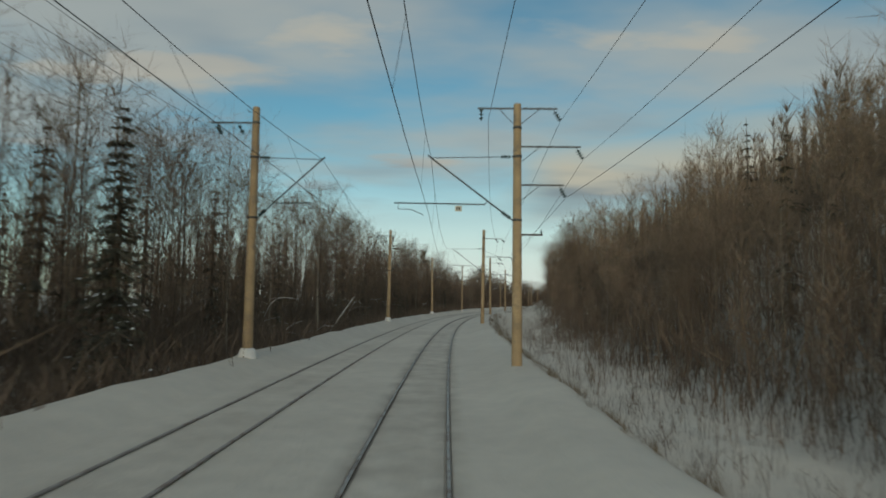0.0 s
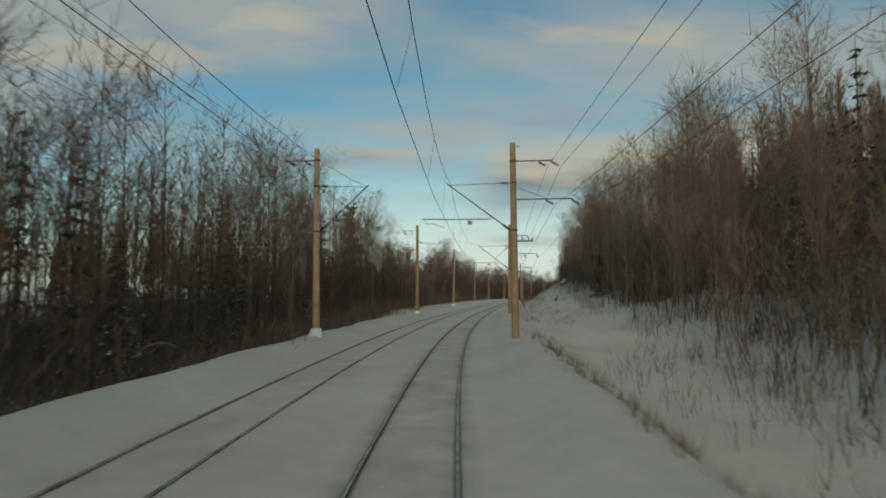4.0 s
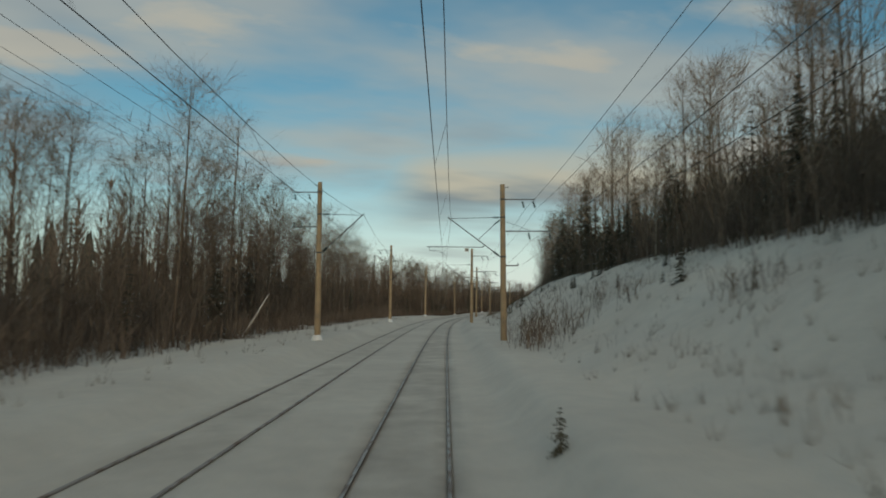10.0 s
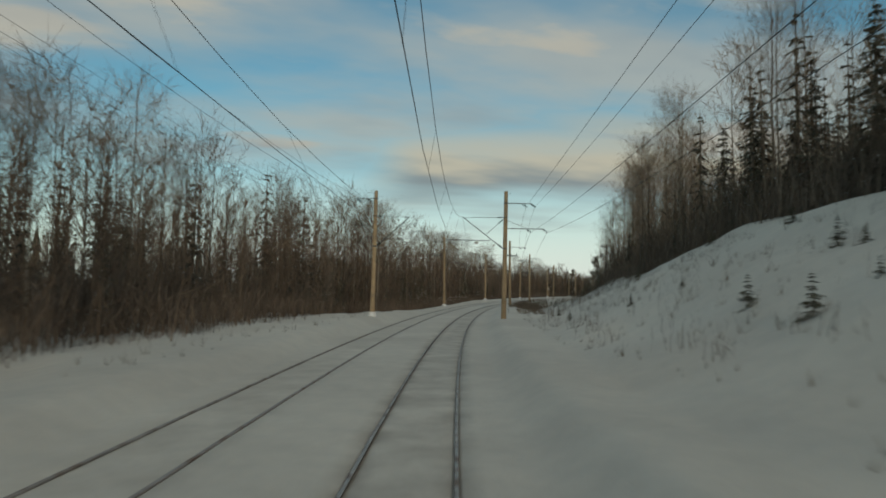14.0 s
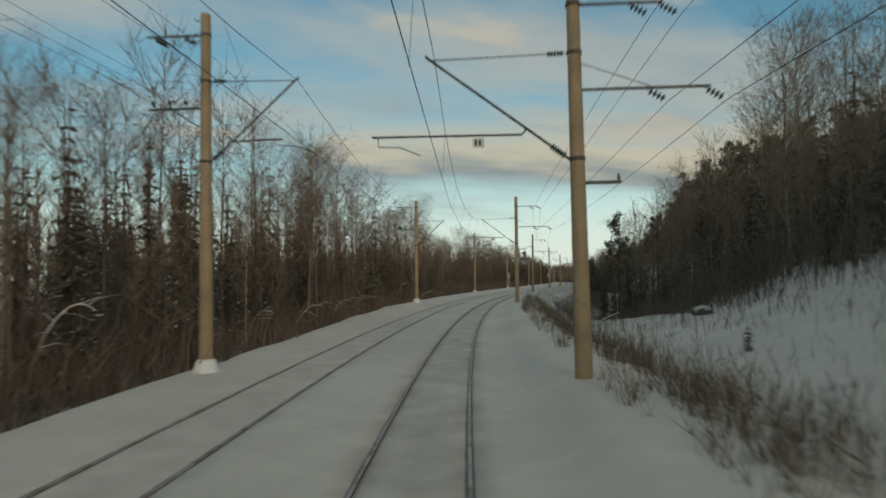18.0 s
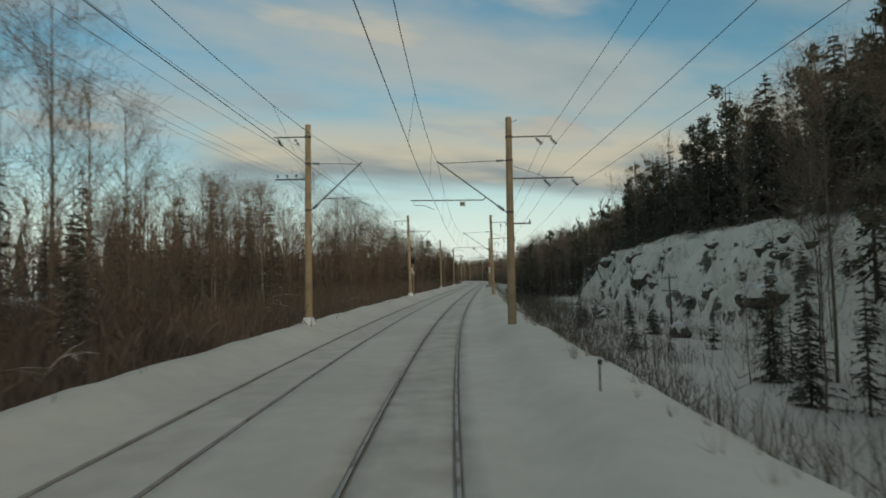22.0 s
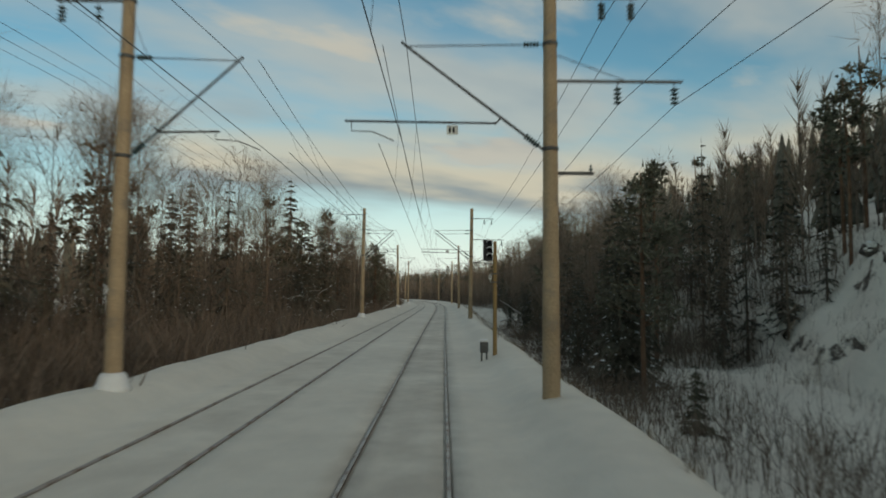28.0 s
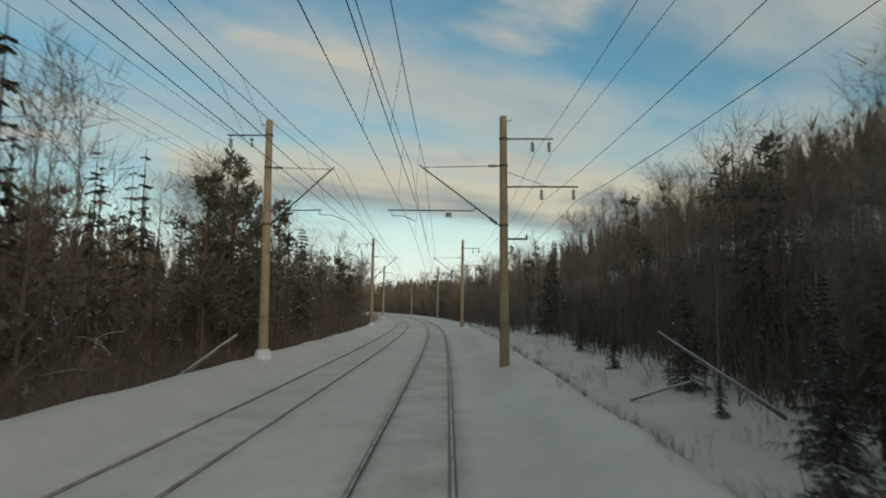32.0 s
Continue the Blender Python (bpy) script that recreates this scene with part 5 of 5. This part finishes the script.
def switch_post(s, o):
    """A post beside a mast with a disconnecting switch on top and a drive box lower down."""
    thing = empty("switch_post", on_track(s, o, rest(s, o)))
    lathe("post", [(0.12, -0.5), (0.11, 2.4), (0.095, 4.2)], CONCRETE, thing, 10)
    box("platform", (0.62, 0.5, 0.08), (0, 0, 4.15), GALV, thing, 0.01)
    tank = box("tank", (0.5, 0.42, 0.6), (0, 0, 4.5), BLACK, thing, 0.03, "dark transformer tank")
    for i in range(5):
        box("fin", (0.02, 0.5, 0.46), (-0.2 + 0.1 * i, 0, 4.5), BLACK, tank, 0.003)
    for x in (-0.17, 0.0, 0.17):
        discs("insulator", thing, (x, 0, 4.8), (x, 0, 5.05), 3, 0.05)
    box("drive_box", (0.2, 0.18, 0.42), (0.1, -0.16, 2.9), PLATE, thing, 0.01, "pale steel drive box")
    return tagged(thing, "concrete post with a dark transformer beside the railway mast", "transformer post")


switch_post(521.6, -7.05)
meter = empty("meter_box", on_track(519.6, -6.93, 0))
box("case", (0.2, 0.2, 0.62), (0, 0, 3.6), PLATE, meter, 0.012, "pale steel case")
box("roof", (0.24, 0.24, 0.05), (0, 0, 3.94), SNOW, meter, 0.012)
tagged(meter, "narrow pale meter box fixed to a concrete mast", "meter box")


# ---- rocks, stumps and bent stems ----
def boulder(seed, s, o, size, sink=0.35):
    g = np.random.default_rng(seed)
    thing = empty("boulder", on_track(s, o, rest(s, o)) @ Matrix.Rotation(g.uniform(0, 6.28), 4, "Z"))
    bm = bmesh.new()
    bmesh.ops.create_icosphere(bm, subdivisions=3, radius=1)
    shift = g.uniform(0, 50, 3)
    stretch = g.uniform(0.75, 1.4, 3) * size * np.array([1.0, 1.0, 0.72])
    for v in bm.verts:
        p = v.co + Vector(shift)
        k = 1 + 0.32 * noise.noise(p * 1.1) + 0.22 * round(2.5 * noise.noise(p * 1.7)) / 2.5 + 0.06 * noise.noise(p * 5)
        v.co = Vector([v.co[i] * k * stretch[i] for i in range(3)])
    lowest = -sink * size
    bmesh.ops.translate(bm, vec=(0, 0, -lowest * 0.5), verts=bm.verts)
    crest = max(v.co.z for v in bm.verts)
    part("rock", bm, SNOW_GROUND, thing, "dark fissured rock under patches of snow")
    pad = bmesh.new()
    bmesh.ops.create_icosphere(pad, subdivisions=2, radius=1)
    for v in pad.verts:
        k = 1 + 0.3 * noise.noise(v.co * 1.3 + Vector(shift))
        v.co = Vector((v.co.x * k * stretch[0] * 0.5, v.co.y * k * stretch[1] * 0.5, crest - 0.16 * size + v.co.z * 0.2 * size))
    for f in pad.faces:
        f.smooth = True
    part("snow", pad, SNOW, thing, "cushion of snow on top")
    return tagged(thing, "dark weathered boulder with snow on top", "rock", "boulders of the rock cutting")


g = np.random.default_rng(11)
for i in range(46):
    s = g.uniform(494, 622)
    boulder(300 + i, s, g.uniform(26.5, 33.5) if i % 2 else g.uniform(29.5, 33.5), g.uniform(0.6, 1.8) if i % 2 else g.uniform(0.4, 1.0))
for i, (s, o, r) in enumerate(((548, 22, 1.0), (535, 20, 0.8), (560, 18, 0.9), (505, 22, 1.2), (470, 26, 1.1), (575, 21, 0.7), (207, 13, 0.5), (214, 13.5, 0.7), (402, 15, 0.6))):
    boulder(400 + i, s, o, r)


def stump(s, o, tall, wide):
    thing = empty("tree_stump", on_track(s, o, rest(s, o)))
    lathe("wood", [(wide * 1.25, -0.3), (wide * 1.1, 0.05), (wide, 0.2), (wide * 0.95, tall)], BARK, thing, 10)
    lathe("snow", [(wide * 1.02, tall - 0.02), (wide * 1.08, tall + 0.05), (wide * 0.7, tall + 0.14), (0.02, tall + 0.17)], SNOW, thing, 10)
    return tagged(thing, "old tree stump with a cap of snow", "stump", "stumps at the forest edge")


for s, o, h, w in ((209, 12.6, 0.55, 0.2), (210.2, 12.9, 0.6, 0.16), (163, 9.5, 0.5, 0.14), (166, 9.8, 0.45, 0.12)):
    stump(s, o, h, w)


def bent_stem(seed, s, o, tall, reach, side):
    """A sapling bowed over under snow."""
    q = np.random.default_rng(seed)
    thing = empty("bent_sapling", on_track(s, o, rest(s, o)) @ Matrix.Rotation(q.uniform(-0.9, 0.9), 4, "Z"))
    t = np.linspace(0, 1, 12)
    x = side * reach * t ** q.uniform(1.2, 2.0)
    z = -0.2 + tall * np.sin(t * q.uniform(1.55, 2.0)) + 0.06 * np.sin(t * 9 + seed)
    pts = np.column_stack([x, 0.15 * np.sin(t * 4 + seed), z])
    pipe("stem", pts, 0.035 * (1 - t) + 0.008, BARK, thing, 5)
    pipe("snow", pts[4:] + np.array([0, 0, 0.03]), np.full(8, 0.02) * (1.2 - t[4:] * 0.6), SNOW, thing, 5, "snow along the bowed stem")
    for j in range(7):
        i = 4 + j
        if i < 12:
            e = np.array([q.normal(0.3 * side, 0.8), q.normal(0, 0.5), q.uniform(-0.35, 0.35)])
            b = np.array([pts[i], pts[i] + e * 0.5 + [0, 0, 0.08], pts[i] + e])
            pipe("branch", b, [0.016, 0.011, 0.004], BARK, thing, 3)
            pipe("snow", b + np.array([0, 0, 0.016]), [0.008, 0.009, 0.004], SNOW, thing, 3)
    return tagged(thing, "slender sapling bowed over by a load of snow", "sapling", "bowed saplings at the forest edge")


for i, (s, o) in enumerate(((38, -10.8), (44, -11.2), (52, -11), (66, -11.4), (82, -11), (90, -11.3), (104, -11.6), (126, -11.5), (376, -11.2), (392, -11.4), (398, -11.0),
                            (408, -11.5), (415, -11.1), (432, -11.3), (446, -11.5), (456, -11.2), (480, -12), (500, -12), (604, -11.4), (612, -11.2), (620, -11.6), (646, -11.4), (655, -11.2))):
    bent_stem(500 + i, s, o, g.uniform(1.8, 4.6), g.uniform(0.9, 2.4), 1)


def fallen_stem(seed, s, o, length, pitch, turn):
    thing = empty("fallen_tree", on_track(s, o, rest(s, o) + 0.15) @ Matrix.Rotation(radians(turn), 4, "Z") @ Matrix.Rotation(radians(-pitch), 4, "Y"))
    t = np.linspace(0, 1, 6)
    pts = np.column_stack([t * length, 0.05 * np.sin(t * 5), 0 * t])
    pipe("stem", pts, 0.09 * (1 - t) + 0.02, BIRCH, thing, 7)
    pipe("snow", pts + np.array([0, 0, 0.06]), 0.07 * (1 - t) + 0.015, SNOW, thing, 6, "snow along the stem")
    return tagged(thing, "leaning fallen birch stem with snow along it", "fallen tree", "fallen stems")


for i, (s, o, ln, p, a) in enumerate(((662, 15.5, 7, 32, 190), (668, 10.5, 5, 12, 20), (62, -12.0, 5, 55, 30), (660, -11.5, 5, 32, -20), (246, -13.8, 3.5, 60, 0), (420, 11, 4, 8, 60))):
    fallen_stem(i, s, o, ln, p, a)
